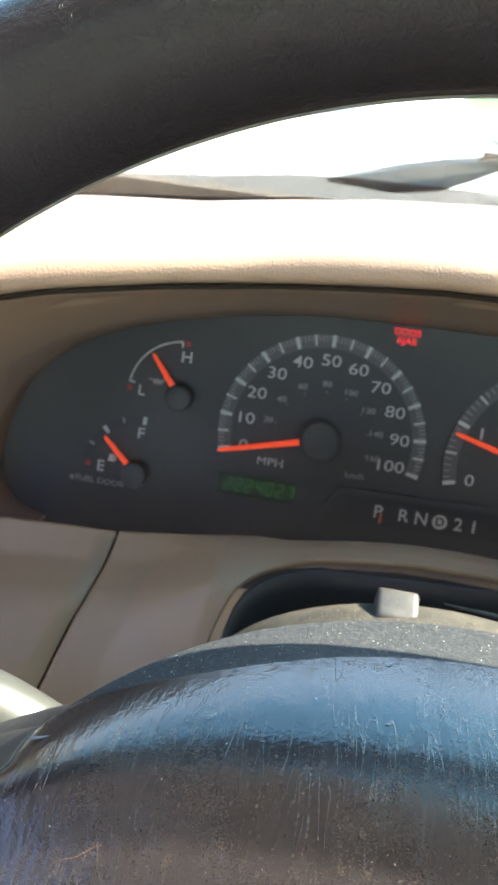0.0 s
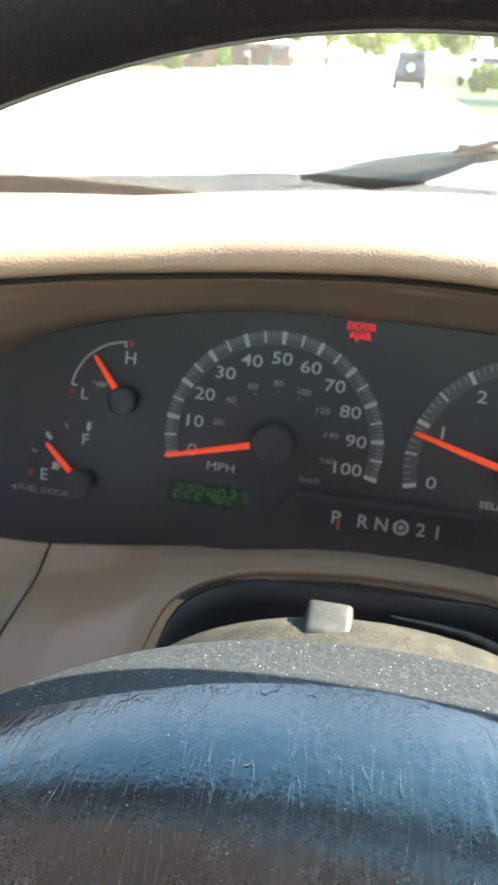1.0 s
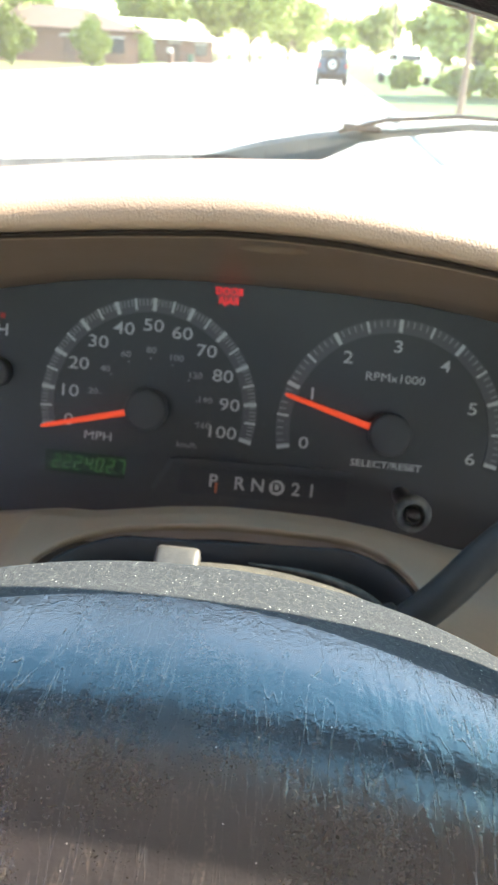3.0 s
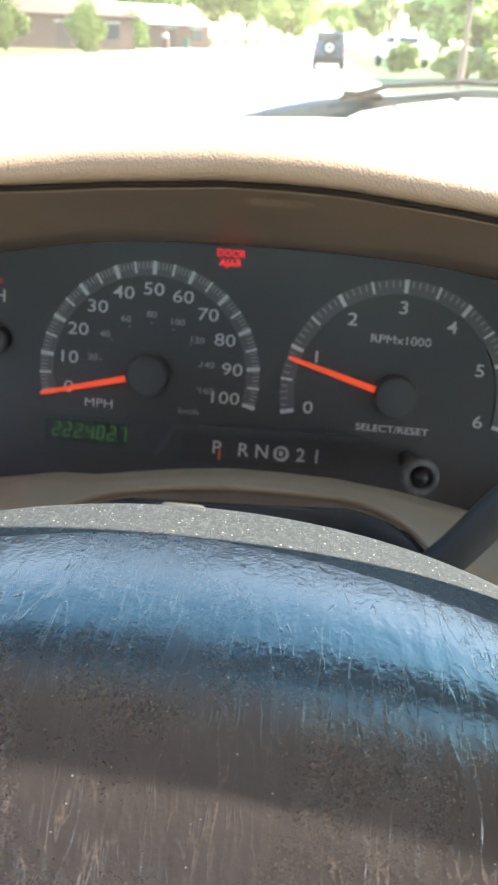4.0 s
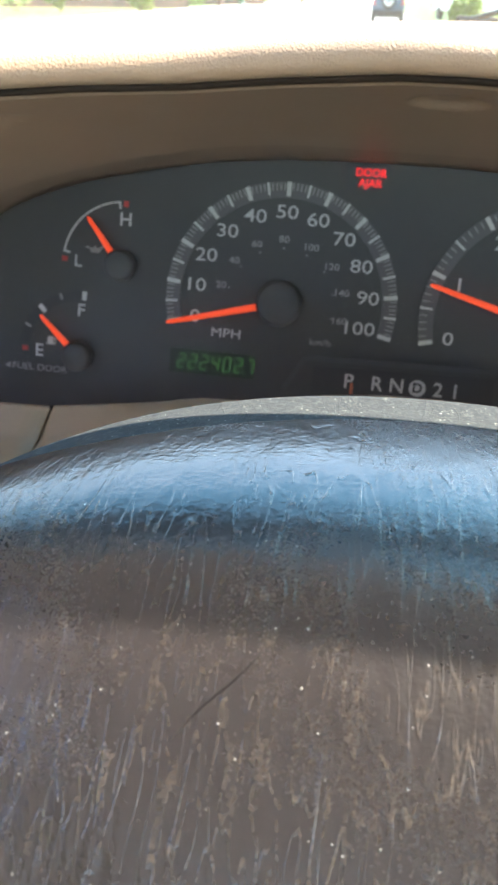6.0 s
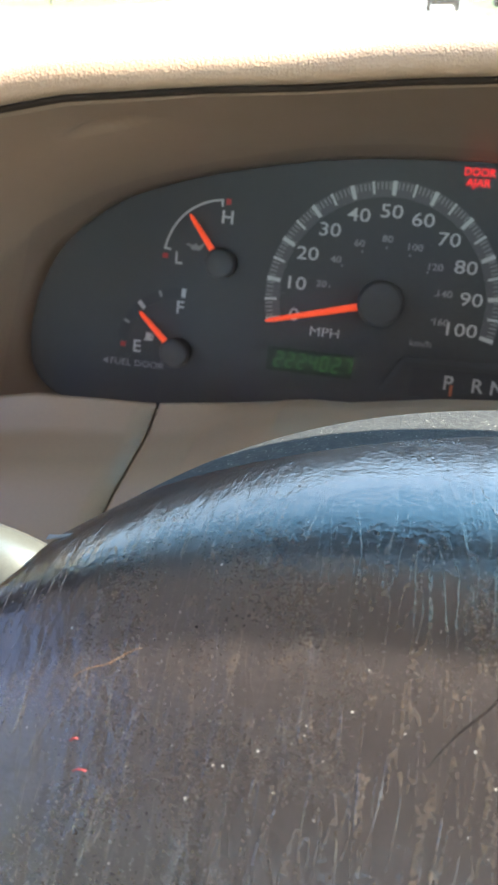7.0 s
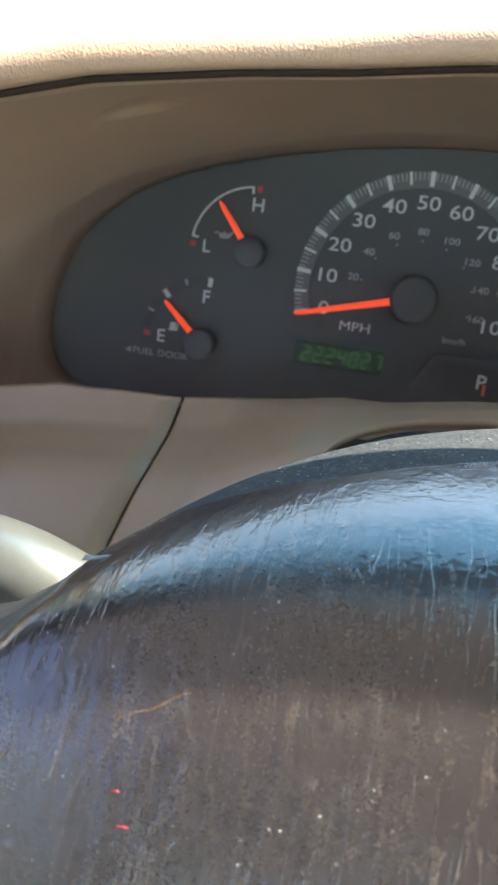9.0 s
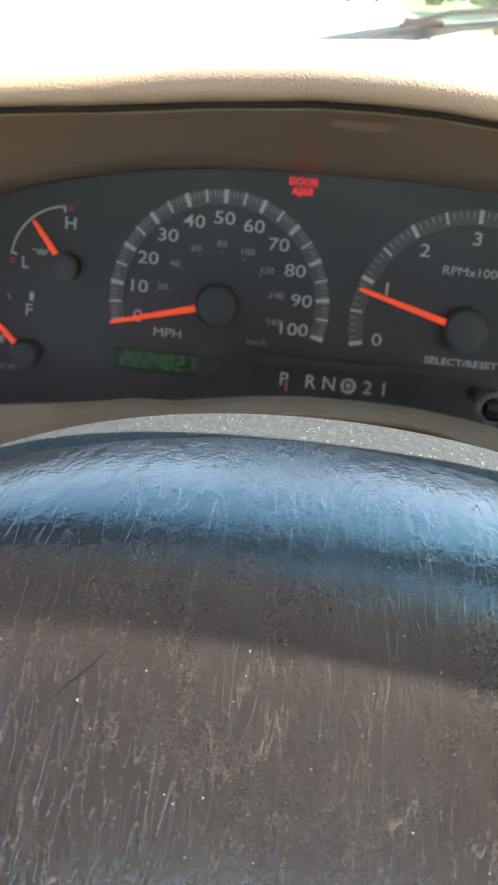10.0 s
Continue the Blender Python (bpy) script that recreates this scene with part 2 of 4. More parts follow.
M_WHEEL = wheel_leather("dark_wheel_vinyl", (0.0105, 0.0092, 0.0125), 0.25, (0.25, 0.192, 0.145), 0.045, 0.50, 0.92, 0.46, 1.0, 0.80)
M_RIM = wheel_leather("rim_leather", (0.0085, 0.0078, 0.0125), 0.42, (0.16, 0.13, 0.11), 0.06, 0.8, 0.0, 0.0, 0.0, 0.32)
M_SPOKE = mat("cracked_spoke_vinyl", (0.016, 0.017, 0.020), 0.5, 0.25, 700, 80, 0.6, 900, kind="edge", bump_dist=0.0003)
M_EDGE = mat("pale_moulding_line", (0.15, 0.145, 0.13), 0.6, 0.1)
M_GLASS = clear_pane("windshield_glass", (0.93, 0.97, 0.95), 0.009, film=0.030)
M_LENS = clear_pane("cluster_lens_plastic", (0.93, 0.93, 0.94), 0.014, 0.15)
M_CLOTH = mat("headliner_cloth", (0.62, 0.585, 0.585), 0.95, 0.08, 900, 20, 0.4, 1200)
M_CAB = mat("tan_cab_plastic", (0.44, 0.355, 0.265), 0.6, 0.06, 500, 12, 0.2, 1200)
M_PAINT = mat("white_car_paint", (0.72, 0.72, 0.70), 0.25, 0.03, 200, 5)
M_ROAD = mat("pale_asphalt", (0.30, 0.295, 0.285), 0.9, 0.2, 60, 0.6, 0.3, 90, bump_dist=0.004)
M_CONCRETE = mat("pale_concrete", (0.42, 0.40, 0.37), 0.9, 0.12, 40, 0.8, 0.2, 60, bump_dist=0.003)
M_GRASS = mat("lawn_grass", (0.032, 0.080, 0.011), 0.9, 0.4, 12, 0.4, 0.6, 30, bump_dist=0.03, wear=(0.13, 0.14, 0.04), wear_amount=0.5, wear_scale=0.25)
M_DRY = mat("dry_lawn_grass", (0.085, 0.090, 0.024), 0.9, 0.4, 12, 0.4, 0.6, 30, bump_dist=0.03, wear=(0.13, 0.12, 0.045), wear_amount=0.6, wear_scale=0.25)
M_LEAF = mat("tree_leaves", (0.27, 0.31, 0.08), 0.6, 0.5, 2.0, 0.5, per_object=0.25)
M_LEAF_D = mat("shrub_leaves", (0.20, 0.26, 0.06), 0.6, 0.5, 3.0, 0.7, per_object=0.25)
M_BARK = mat("tree_bark", (0.14, 0.105, 0.08), 0.9, 0.3, 30, 4, 0.6, 25, bump_dist=0.01)
M_BRICK = mat("house_brick", (0.115, 0.066, 0.048), 0.9, 0.25, 12, 1.0)
M_ROOF_PALE = mat("pale_roof_shingle", (0.72, 0.69, 0.64), 0.9, 0.12, 8, 1.0)
M_ROOF_DARK = mat("brown_roof_shingle", (0.075, 0.048, 0.038), 0.9, 0.2, 8, 1.0)
M_WALL = mat("cream_siding", (0.45, 0.42, 0.37), 0.9, 0.1, 6, 1.0)
M_WINDOW = mat("dark_window_glass", (0.03, 0.035, 0.04), 0.08, 0.1, 5, 1)
M_JEEP = mat("dark_blue_paint", (0.035, 0.06, 0.10), 0.35, 0.1, 8, 2)
M_SILVER = mat("silver_trim", (0.5, 0.5, 0.5), 0.4, 0.05, metal=0.4)
M_BIN = mat("dark_green_plastic", (0.03, 0.07, 0.045), 0.5, 0.1, 20, 3)
M_TAIL = mat("tail_lamp_red", (0.30, 0.02, 0.02), 0.3, 0.05)

# ---- building helpers ----


def thing(name, label, category, m=None, group="", kind=""):
    ob = new(name)
    ob.empty_display_size = 0.02
    if m is not None:
        ob.matrix_world = m
    return tagged(ob, label, category, group, kind)


def part(name, bm, material, parent=None, label="", smooth=True, m=None):
    me = bpy.data.meshes.new(name)
    bm.to_mesh(me)
    bm.free()
    me.materials.append(material)
    if smooth:
        me.polygons.foreach_set("use_smooth", [True] * len(me.polygons))
    ob = new(name, me)
    if m is not None:
        ob.matrix_basis = m
    if parent is not None:
        ob.parent = parent
    if label:
        tagged(ob, label)
    return ob


def loft(rows, closed=False, caps=False):
    """A skin over rows of points."""
    bm = bmesh.new()
    vs = [[bm.verts.new(p) for p in r] for r in rows]
    for a, b in zip(vs, vs[1:]):
        n = len(a)
        for i in range(n if closed else n - 1):
            j = (i + 1) % n
            bm.faces.new((a[i], a[j], b[j], b[i]))
    if caps and closed:
        bm.faces.new(vs[0][::-1]); bm.faces.new(vs[-1])
    bmesh.ops.recalc_face_normals(bm, faces=bm.faces)
    return bm


def thicken(bm, depth, toward=None):
    """Gives a skin its thickness, away from the side that faces toward."""
    bm.normal_update()
    if toward is not None:
        if sum(f.calc_area() * f.normal.dot((Vector(toward) - f.calc_center_median()).normalized()) for f in bm.faces) < 0:
            bmesh.ops.reverse_faces(bm, faces=bm.faces)
            bm.normal_update()
    bmesh.ops.solidify(bm, geom=bm.faces[:], thickness=depth)
    return bm


def box(sx, sy, sz, at=(0, 0, 0), bevel=0.0, seg=2, bm=None):
    bm2 = bmesh.new()
    bmesh.ops.create_cube(bm2, size=1, matrix=Matrix.Translation(at) @ Matrix.Diagonal((sx, sy, sz, 1)))
    if bevel:
        bmesh.ops.bevel(bm2, geom=bm2.edges[:], offset=bevel, segments=seg, profile=0.6, affect="EDGES")
    if bm is None:
        return bm2
    me = bpy.data.meshes.new("t"); bm2.to_mesh(me); bm2.free(); bm.from_mesh(me); bpy.data.meshes.remove(me)
    return bm


def tube(path, radii, n=16, caps=True, squash=1.0):
    """A round bar along a path of points."""
    pts = [Vector(p) for p in path]
    rows = []
    up = Vector((0.13, 0.21, 1)).normalized()
    for i, p in enumerate(pts):
        d = (pts[min(i + 1, len(pts) - 1)] - pts[max(i - 1, 0)]).normalized()
        s = d.cross(up).normalized()
        u = s.cross(d)
        r = radii[i] if isinstance(radii, (list, tuple)) else radii
        rows.append([p + (s * math.cos(a) + u * math.sin(a) * squash) * r for a in (2 * math.pi * k / n for k in range(n))])
    return loft(rows, closed=True, caps=caps)


def curve_pts(pts, n=40):
    """A smooth (Catmull-Rom) line through the points."""
    p = [Vector(q) for q in pts]
    p = [p[0] * 2 - p[1]] + p + [p[-1] * 2 - p[-2]]
    out = []
    for k in range(n + 1):
        x = k / n * (len(p) - 3)
        i = min(int(x), len(p) - 4)
        t = x - i
        a, b, c, d = p[i:i + 4]
        out.append(0.5 * (2 * b + (c - a) * t + (2 * a - 5 * b + 4 * c - d) * t * t + (3 * b - a - 3 * c + d) * t ** 3))
    return out


def letters(name, text, size, material, parent, m, wide=1.0, bold=0.0, depth=0.0, label=""):
    """Flat lettering, as a mesh."""
    cu = bpy.data.curves.new(name, "FONT")
    cu.body, cu.size, cu.align_x, cu.align_y, cu.offset, cu.extrude, cu.resolution_u = text, size, "CENTER", "CENTER", bold * size, depth, 3
    tmp = new(name + "_tmp", cu)
    me = bpy.data.meshes.new_from_object(tmp.evaluated_get(bpy.context.evaluated_depsgraph_get()))
    bpy.data.objects.remove(tmp); bpy.data.curves.remove(cu)
    me.transform(Matrix.Diagonal((wide, 1, 1, 1)))
    me.materials.clear(); me.materials.append(material)
    ob = new(name, me)
    ob.matrix_basis = m
    ob.parent = parent
    return tagged(ob, label)


def lerp(x, xs, ys):
    return float(np.interp(x, xs, ys))


# ---- dashboard ----
MID = 0.056  # the middle of the instrument hood


def brow(x):
    s = abs(x - MID)
    return (lerp(s, (0, .086, .12, .156, .2, .27, .4), (.284, .284, .272, .256, .244, .236, .235)),
            lerp(s, (0, .02, .056, .086, .116, .156, .196, .216, .26, .4), (1.3322, 1.3318, 1.3287, 1.3252, 1.3237, 1.3205, 1.312, 1.307, 1.296, 1.28)))


def crest(x):
    return lerp(x, (-.46, -.25, -.14, -.09, -.04, .015, .067, .138, .3, 1.26), (1.305, 1.318, 1.328, 1.3315, 1.3385, 1.3448, 1.3485, 1.351, 1.352, 1.352))


def lip_z(x):
    s = abs(x - 0.064)
    return lerp(s, (0, .02, .04, .07, .084, .114, .147, .17, .195, .22, .26, .3), (1.2276, 1.2272, 1.2249, 1.2193, 1.2187, 1.2135, 1.2085, 1.2078, 1.205, 1.195, 1.17, 1.14))


dashboard = thing("dashboard", "tan vinyl dashboard with an arched instrument hood, sunlit on top", "dashboard", pose(0, 0, 0))

# top pad
rows = []
for i in range(111):
    x = -0.46 + 1.70 * i / 110
    yb, zb = brow(x)
    zc = crest(x)
    sec = [(yb + .02, zb - .004), (yb + .006, zb - .0006), (yb + .001, zb + .0004), (yb - .0018, zb + .0038), (yb + .0005, zb + .0085), (yb + .006, zb + .0112),
           (yb + .02, zb + .0128 if zc > zb + .013 else zb + .010), (yb + .058, lerp(.6, (0, 1), (zb + .012, zc))), (.40, zc - .003), (.46, zc - .011), (.55, zc - .027), (.68, zc - .055), (.80, zc - .09), (.86, zc - .11)]
    rows.append([(x, y, z) for y, z in sec])
bm = loft(rows)
top_pad = part("top_pad", thicken(bm, 0.004, (0, .3, 2)), M_PAD, dashboard, "tan grained vinyl pad bleached by sunlight")

# instrument hood: from the brow back to the dial face
TH = math.atan(0.30)
FACE = Matrix.Translation((0, 0.3586, 1.234)) @ Matrix.Rotation(-TH, 4, "X") @ Matrix.Rotation(math.pi / 2, 4, "X")


def on_face(u, v, w=0.0):
    return FACE @ Vector((u, v, w))


RING_IN = [(.056, .0597), (.03, .0595), (0, .0583), (-.018, .0567), (-.043, .0533), (-.084, .0443), (-.115, .0335), (-.133, .022), (-.1475, .0075), (-.157, -.012), (-.161, -.032), (-.159, -.048), (-.150, -.058), (-.135, -.063)]
RING_OUT = [(.056, .284, 1.3312), (.03, .284, 1.3305), (0, .284, 1.3275), (-.018, .284, 1.3262), (-.05, .281, 1.3235), (-.095, .2585, 1.321), (-.135, .247, 1.3135), (-.165, .242, 1.305), (-.20, .238, 1.289), (-.228, .235, 1.252), (-.239, .233, 1.205), (-.228, .237, 1.160), (-.178, .252, 1.160), (-.130, .275, 1.185)]
inner = curve_pts([on_face(u, v, .004) for u, v in RING_IN], 150)
outer = curve_pts([Vector(p) for p in RING_OUT], 150)
outer = [Vector((p.x, *(lerp(p.z, (1.28, 1.305), (a, b)) for a, b in ((p.y, brow(p.x)[0]), (p.z, brow(p.x)[1] - .0006))))) for p in outer]
mirror = lambda pts: [Vector((2 * MID - p.x, p.y, p.z)) for p in pts]
inner = inner[::-1] + mirror(inner)[1:]
outer = outer[::-1] + mirror(outer)[1:]
POCKETS = [(.0527, .3038), (-.0971, .2855)]


def pocket(p):
    """Depth of the shallow oval finger pockets under the hood."""
    if p.z < 1.28:
        return 0.0
    e = min(math.hypot((p.x - x) / .0118, (p.y - y) / .0062) for x, y in POCKETS)
    return .0020 * min(1, max(0, (1.05 - e) / .28)) ** 1.3


rows = []
for f in [0, .02, .04, .06, .08] + [.1 + .8 * k / 64 for k in range(65)] + [.95, 1.0]:
    sag = 0.010 * math.sin(math.pi * f)
    row = []
    for a, b in zip(outer, inner):
        p = a.lerp(b, f)
        out_dir = Vector((p.x - MID, 0, p.z - 1.25)).normalized()
        side = min(1, max(0, (1.30 - a.z) / .06))
        p += out_dir * (sag * (0.1 + 0.9 * side))
        p.z += pocket(p)
        row.append(p)
    rows.append(row)
lipr = [p + Vector((0, .012, .0008)) for p in rows[1]]
top_edge = [p + Vector((0, .0004, .0005)) for p in rows[1]]
rows = [lipr, top_edge] + rows[1:]
bm = loft(rows)
part("instrument_hood", thicken(bm, 0.002, (.056, .1, 1.27)), M_TRIM, dashboard, "taupe plastic underside of the instrument hood with oval finger pockets")

# dark brown strip added as the shade between pad and hood
gap = [(x, brow(x)[0] - .0002, brow(x)[1] - .0006) for x in np.linspace(-.19, .30, 120)]
part("shadow_gap", tube(gap, .0010, 8), mat("gap_shade_brown", (.020, .014, .011), .9, .2, spec=0.1), dashboard, "dark strip added for the shade in the gap under the pad")

# lower panel with the opening for the column
HOLE = (-.026, .124, .267, .035)


def panel_z(x, y):
    L = lip_z(x)
    base = lerp(y, (.10, .13, .16, .19, .215, .235, .243, .248, .252, .257, .263, .273, .279, .2835, .286, .30), (L - .26, L - .19, L - .13, L - .082, L - .048, L - .0225, L - .0125, L - .0065, L - .0030, L - .0008, L + .0010, L + .0028, L + .0026, L, L - .006, L - .022))
    ridge = lerp(y, (.10, .13, .16, .19, .215, .235, .243, .248, .252, .257, .263, .273, .279, .2835, .286, .30), (L - .26, L - .19, L - .13, L - .085, L - .056, L - .036, L - .029, L - .0248, L - .0218, L - .0188, L - .0168, L - .0125, L - .006, L, L - .006, L - .022))
    k = lerp(x, (-.14, -.06, -.03), (1, .7, 0))
    t = min(1, max(0, (-.105 - x) / .12))
    return base + (ridge - base) * k + .034 * t * t


def seam_lean(x, y):
    """The seam runs outwards as it goes down."""
    return lerp(y, (.10, .20, .255, .2835), (-.048, -.0225, -.0045, 0)) * math.exp(-((x + .08) / .055) ** 2)


def hole_top(x):
    x0, x1, y1, r = HOLE
    q = max(0, abs(x - (x0 + x1) / 2) - ((x1 - x0) / 2 - r))
    return y1 - r + math.sqrt(max(0, r * r - q * q))


def panel(name, x0, x1, label):
    hx0, hx1, hy1, hr = HOLE
    xs = list(np.linspace(x0, min(x1, hx0), 40))
    below = [.10 + (hy1 - hr - .10) * k / 20 for k in range(20)]
    above = [k / 30 for k in range(28)] + [.935, .965, .985, 1.0]
    if x1 > hx1:
        turn = [math.pi / 2 * k / 14 for k in range(15)]
        xs += [hx0 + hr - hr * math.cos(a) for a in turn[1:]] + list(np.linspace(hx0 + hr, hx1 - hr, 40))[1:-1]
        xs += [hx1 - hr + hr * math.sin(a) for a in turn] + list(np.linspace(hx1, x1, 30))[1:]

    def point(x, y):
        return (x + seam_lean(x, y), y, panel_z(x, y))

    bm = bmesh.new()
    upper, lower = [], []
    for x in xs:
        y0 = hole_top(x) if hx0 < x < hx1 else hy1 - hr
        upper.append([bm.verts.new(point(x, y0 + (.2835 - y0) * f)) for f in above] + [bm.verts.new(point(x, y)) for y in (.285, .287, .29, .30)])
        lower.append(None if hx0 < x - 1e-6 and x + 1e-6 < hx1 else [bm.verts.new(point(x, y)) for y in below] + [upper[-1][0]])
    for grid in (upper, lower):
        for a, b in zip(grid, grid[1:]):
            if a and b and not (grid is lower and a[0].co.x < hx0 + .01 and b[0].co.x > hx1 - .01):
                for k in range(len(a) - 1):
                    bm.faces.new((a[k], b[k], b[k + 1], a[k + 1]))
    return part(name, thicken(bm, 0.003, (x0, .1, 3)), M_PANEL, dashboard, label)


panel("lower_panel", -0.0793, 0.30, "beige plastic panel arched over the column")
panel("side_panel", -0.46, -0.0809, "beige plastic end panel beside the seam")
part("seam_strip", thicken(loft([[(x + seam_lean(x, y), y, panel_z(x, y) - .0035) for y in (.105, .13, .15, .17, .19, .21, .23, .25, .265, .275, .283)] for x in (-.084, -.076)]), .001), mat("dark_brown_seam", (.04, .028, .02), .8), dashboard)
x0, x1, y1, r = HOLE
edge = [(x0, .15 + .0115 * k) for k in range(8)]
edge += [(x0 + r - r * math.cos(a), y1 - r + r * math.sin(a)) for a in (math.pi / 2 * k / 10 for k in range(11))]
edge += [(x1 - r + r * math.sin(a), y1 - r + r * math.cos(a)) for a in (math.pi / 2 * k / 10 for k in range(11))]
edge += [(x1, .15 + .0115 * k) for k in range(7, -1, -1)]
# dark well and boot behind the column
rows = []
for f, dz, sh in ((0, -.004, 0), (.1, -.014, .001), (.4, -.04, .004), (1, -.09, .01)):
    rows.append([(x + (.048 - x) * sh * 5, y - .0 + sh, panel_z(x, y) + dz) for x, y in edge])
part("column_well", thicken(loft(rows), .002), M_BOOT, dashboard, "black plastic well round the column")
rows = []
for k, (y, zt, hw) in enumerate(((.275, 1.184, .058), (.255, 1.200, .064), (.248, 1.202, .066), (.24, 1.205, .064), (.232, 1.210, .063), (.225, 1.209, .060))):
    rows.append([(.046 + hw * math.sin(a), y, zt - .05 + .05 * math.cos(a)) for a in (-1.5 + 3.0 * j / 24 for j in range(25))])
part("column_boot", thicken(loft(rows), .002), M_BOOT, dashboard, "black rubber boot")

# ---- instrument cluster ----
cluster = thing("instrument_cluster", "black instrument cluster with white-marked dials and orange needles", "instrument cluster", FACE.copy())


def plate(outline, w0, w1):
    bm = bmesh.new()
    a = [bm.verts.new((u, v, w0)) for u, v in outline]
    b = [bm.verts.new((u, v, w1)) for u, v in outline]
    bm.faces.new(b)
    bm.faces.new(a[::-1])
    for i in range(len(a)):
        j = (i + 1) % len(a)
        bm.faces.new((a[i], a[j], b[j], b[i]))
    bmesh.ops.recalc_face_normals(bm, faces=bm.faces)
    return bm


def arc(cu, cv, r0, r1, a0, a1, w0, w1, n=48):
    pts = [(cu + r1 * math.cos(radians(a)), cv + r1 * math.sin(radians(a))) for a in np.linspace(a0, a1, n)]
    pts += [(cu + r0 * math.cos(radians(a)), cv + r0 * math.sin(radians(a))) for a in np.linspace(a1, a0, n)]
    bm = bmesh.new()
    a = [bm.verts.new((*p, w0)) for p in pts]
    b = [bm.verts.new((*p, w1)) for p in pts]
    m = len(pts)
    for i in range(m):
        j = (i + 1) % m
        bm.faces.new((a[i], a[j], b[j], b[i]))
    for i in range(n - 1):
        bm.faces.new((b[i], b[i + 1], b[m - 2 - i], b[m - 1 - i]))
    bmesh.ops.recalc_face_normals(bm, faces=bm.faces)
    return bm


def bar(cu, cv, r0, r1, ang, wid0, wid1, w0, w1, bm=None):
    d = Vector((math.cos(radians(ang)), math.sin(radians(ang))))
    s = Vector((-d.y, d.x))
    c = Vector((cu, cv))
    q = [c + d * r0 + s * wid0 / 2, c + d * r0 - s * wid0 / 2, c + d * r1 - s * wid1 / 2, c + d * r1 + s * wid1 / 2]
    one = plate([(p.x, p.y) for p in q], w0, w1)
    if bm is None:
        return one
    me = bpy.data.meshes.new("t"); one.to_mesh(me); one.free(); bm.from_mesh(me); bpy.data.meshes.remove(me)
    return bm


def at_uv(u, v, w=0.0):
    return Matrix.Translation((u, v, w))


half = [(-.138, -.085), (-.155, -.07), (-.166, -.05), (-.168, -.03), (-.164, -.01), (-.154, .01), (-.138, .026), (-.118, .039), (-.088, .050), (-.045, .060), (0, .066), (.056, .068)]
face_out = half + [(2 * MID - u, v) for u, v in half[-2::-1]]
part("dial_face", plate(face_out, -.004, 0), M_FACE, cluster, "matt black dial face", smooth=False)
SC, TC, OC, FC = (-.001, -.0015), (.1122, -.0015), (-.0728, .0085), (-.0904, -.0335)


def dial(name, c, lo, hi, lo_a, hi_a, major, mid, minor, r0, r1):
    """A graduated ring with printed marks."""
    ring = part(name, arc(*c, r0, r1, lo_a + 1.2, hi_a - 1.2, .0002, .0008, 90), M_RING, cluster, "grey graduated ring", smooth=False)
    step = (hi_a - lo_a) / (hi - lo)
    val = lo
    while val <= hi + 1e-6:
        is_major = abs(val / major - round(val / major)) < 1e-4
        is_mid = abs(val / mid - round(val / mid)) < 1e-4
        a = lo_a + step * (val - lo)
        if is_major:
            part("major_mark", bar(*c, r0 + .0006, r1, a, .0017, .0020, .0008, .0012), M_MARK, ring, smooth=False)
        elif is_mid:
            part("middle_mark", bar(*c, r0 + .0012, r1, a, .0010, .0011, .0008, .0012), M_MARK, ring, smooth=False)
        else:
            part("minor_mark", bar(*c, r0 + .003, r1 - .0005, a, .00045, .00055, .0008, .0011), M_MARK_DIM, ring, smooth=False)
        val += minor
    return ring


dial("speedometer_ring", SC, 0, 100, 194, -13, 10, 5, 1, .0447, .0512)
dial("tachometer_ring", TC, 0, 6, 193, -12.5, 1, .5, .1, .0460, .0525)
for k in range(0, 101, 10):
    a = radians(194 - 2.07 * k)
    r = .0385 if k < 100 else .0362
    letters("number", str(k), .0080, M_MARK, cluster, at_uv(SC[0] + r * math.cos(a), SC[1] + r * math.sin(a), .0006), 1.27, .003)
for k in range(20, 161, 20):
    a = radians(194 - 2.07 * k * .6214)
    letters("small_number", str(k), .0040, M_MARK_DIM, cluster, at_uv(SC[0] + .0272 * math.cos(a), SC[1] + .0272 * math.sin(a), .0006), 1.2, .02)
    bm = bmesh.new(); bmesh.ops.create_circle(bm, cap_ends=True, segments=8, radius=.00045)
    part("dot", bm, M_MARK_DIM, cluster, m=at_uv(SC[0] + .0235 * math.cos(a), SC[1] + .0235 * math.sin(a), .0006))
for k in range(7):
    a = radians(193 - 34.25 * k)
    r = .0398
    letters("number", str(k), .0080, M_MARK, cluster, at_uv(TC[0] + r * math.cos(a), TC[1] + r * math.sin(a), .0006), 1.27, .003)
letters("caption", "MPH", .0058, M_MARK, cluster, at_uv(-.0238, -.0172, .0006), 1.2, 0)
letters("caption", "km/h", .0040, M_MARK_DIM, cluster, at_uv(.0185, -.0172, .0006), 1.2, .008)
letters("caption", "RPMx1000", .0055, M_MARK, cluster, at_uv(.1122, .0238, .0006), 1.15, 0)
letters("caption", "SELECT/RESET", .0045, M_MARK, cluster, at_uv(.1128, -.0170, .0006), 1.2, .012)
letters("caption", "H", .0080, M_MARK, cluster, at_uv(-.0722, .0282, .0006), 1.05, .012)
letters("caption", "L", .0075, M_MARK, cluster, at_uv(-.0932, .0086, .0006), 1.05, .012)
letters("caption", "F", .0080, M_MARK, cluster, at_uv(-.0908, -.0133, .0006), 1.05, .012)
letters("caption", "E", .0080, M_MARK, cluster, at_uv(-.1100, -.0332, .0006), 1.05, .012)
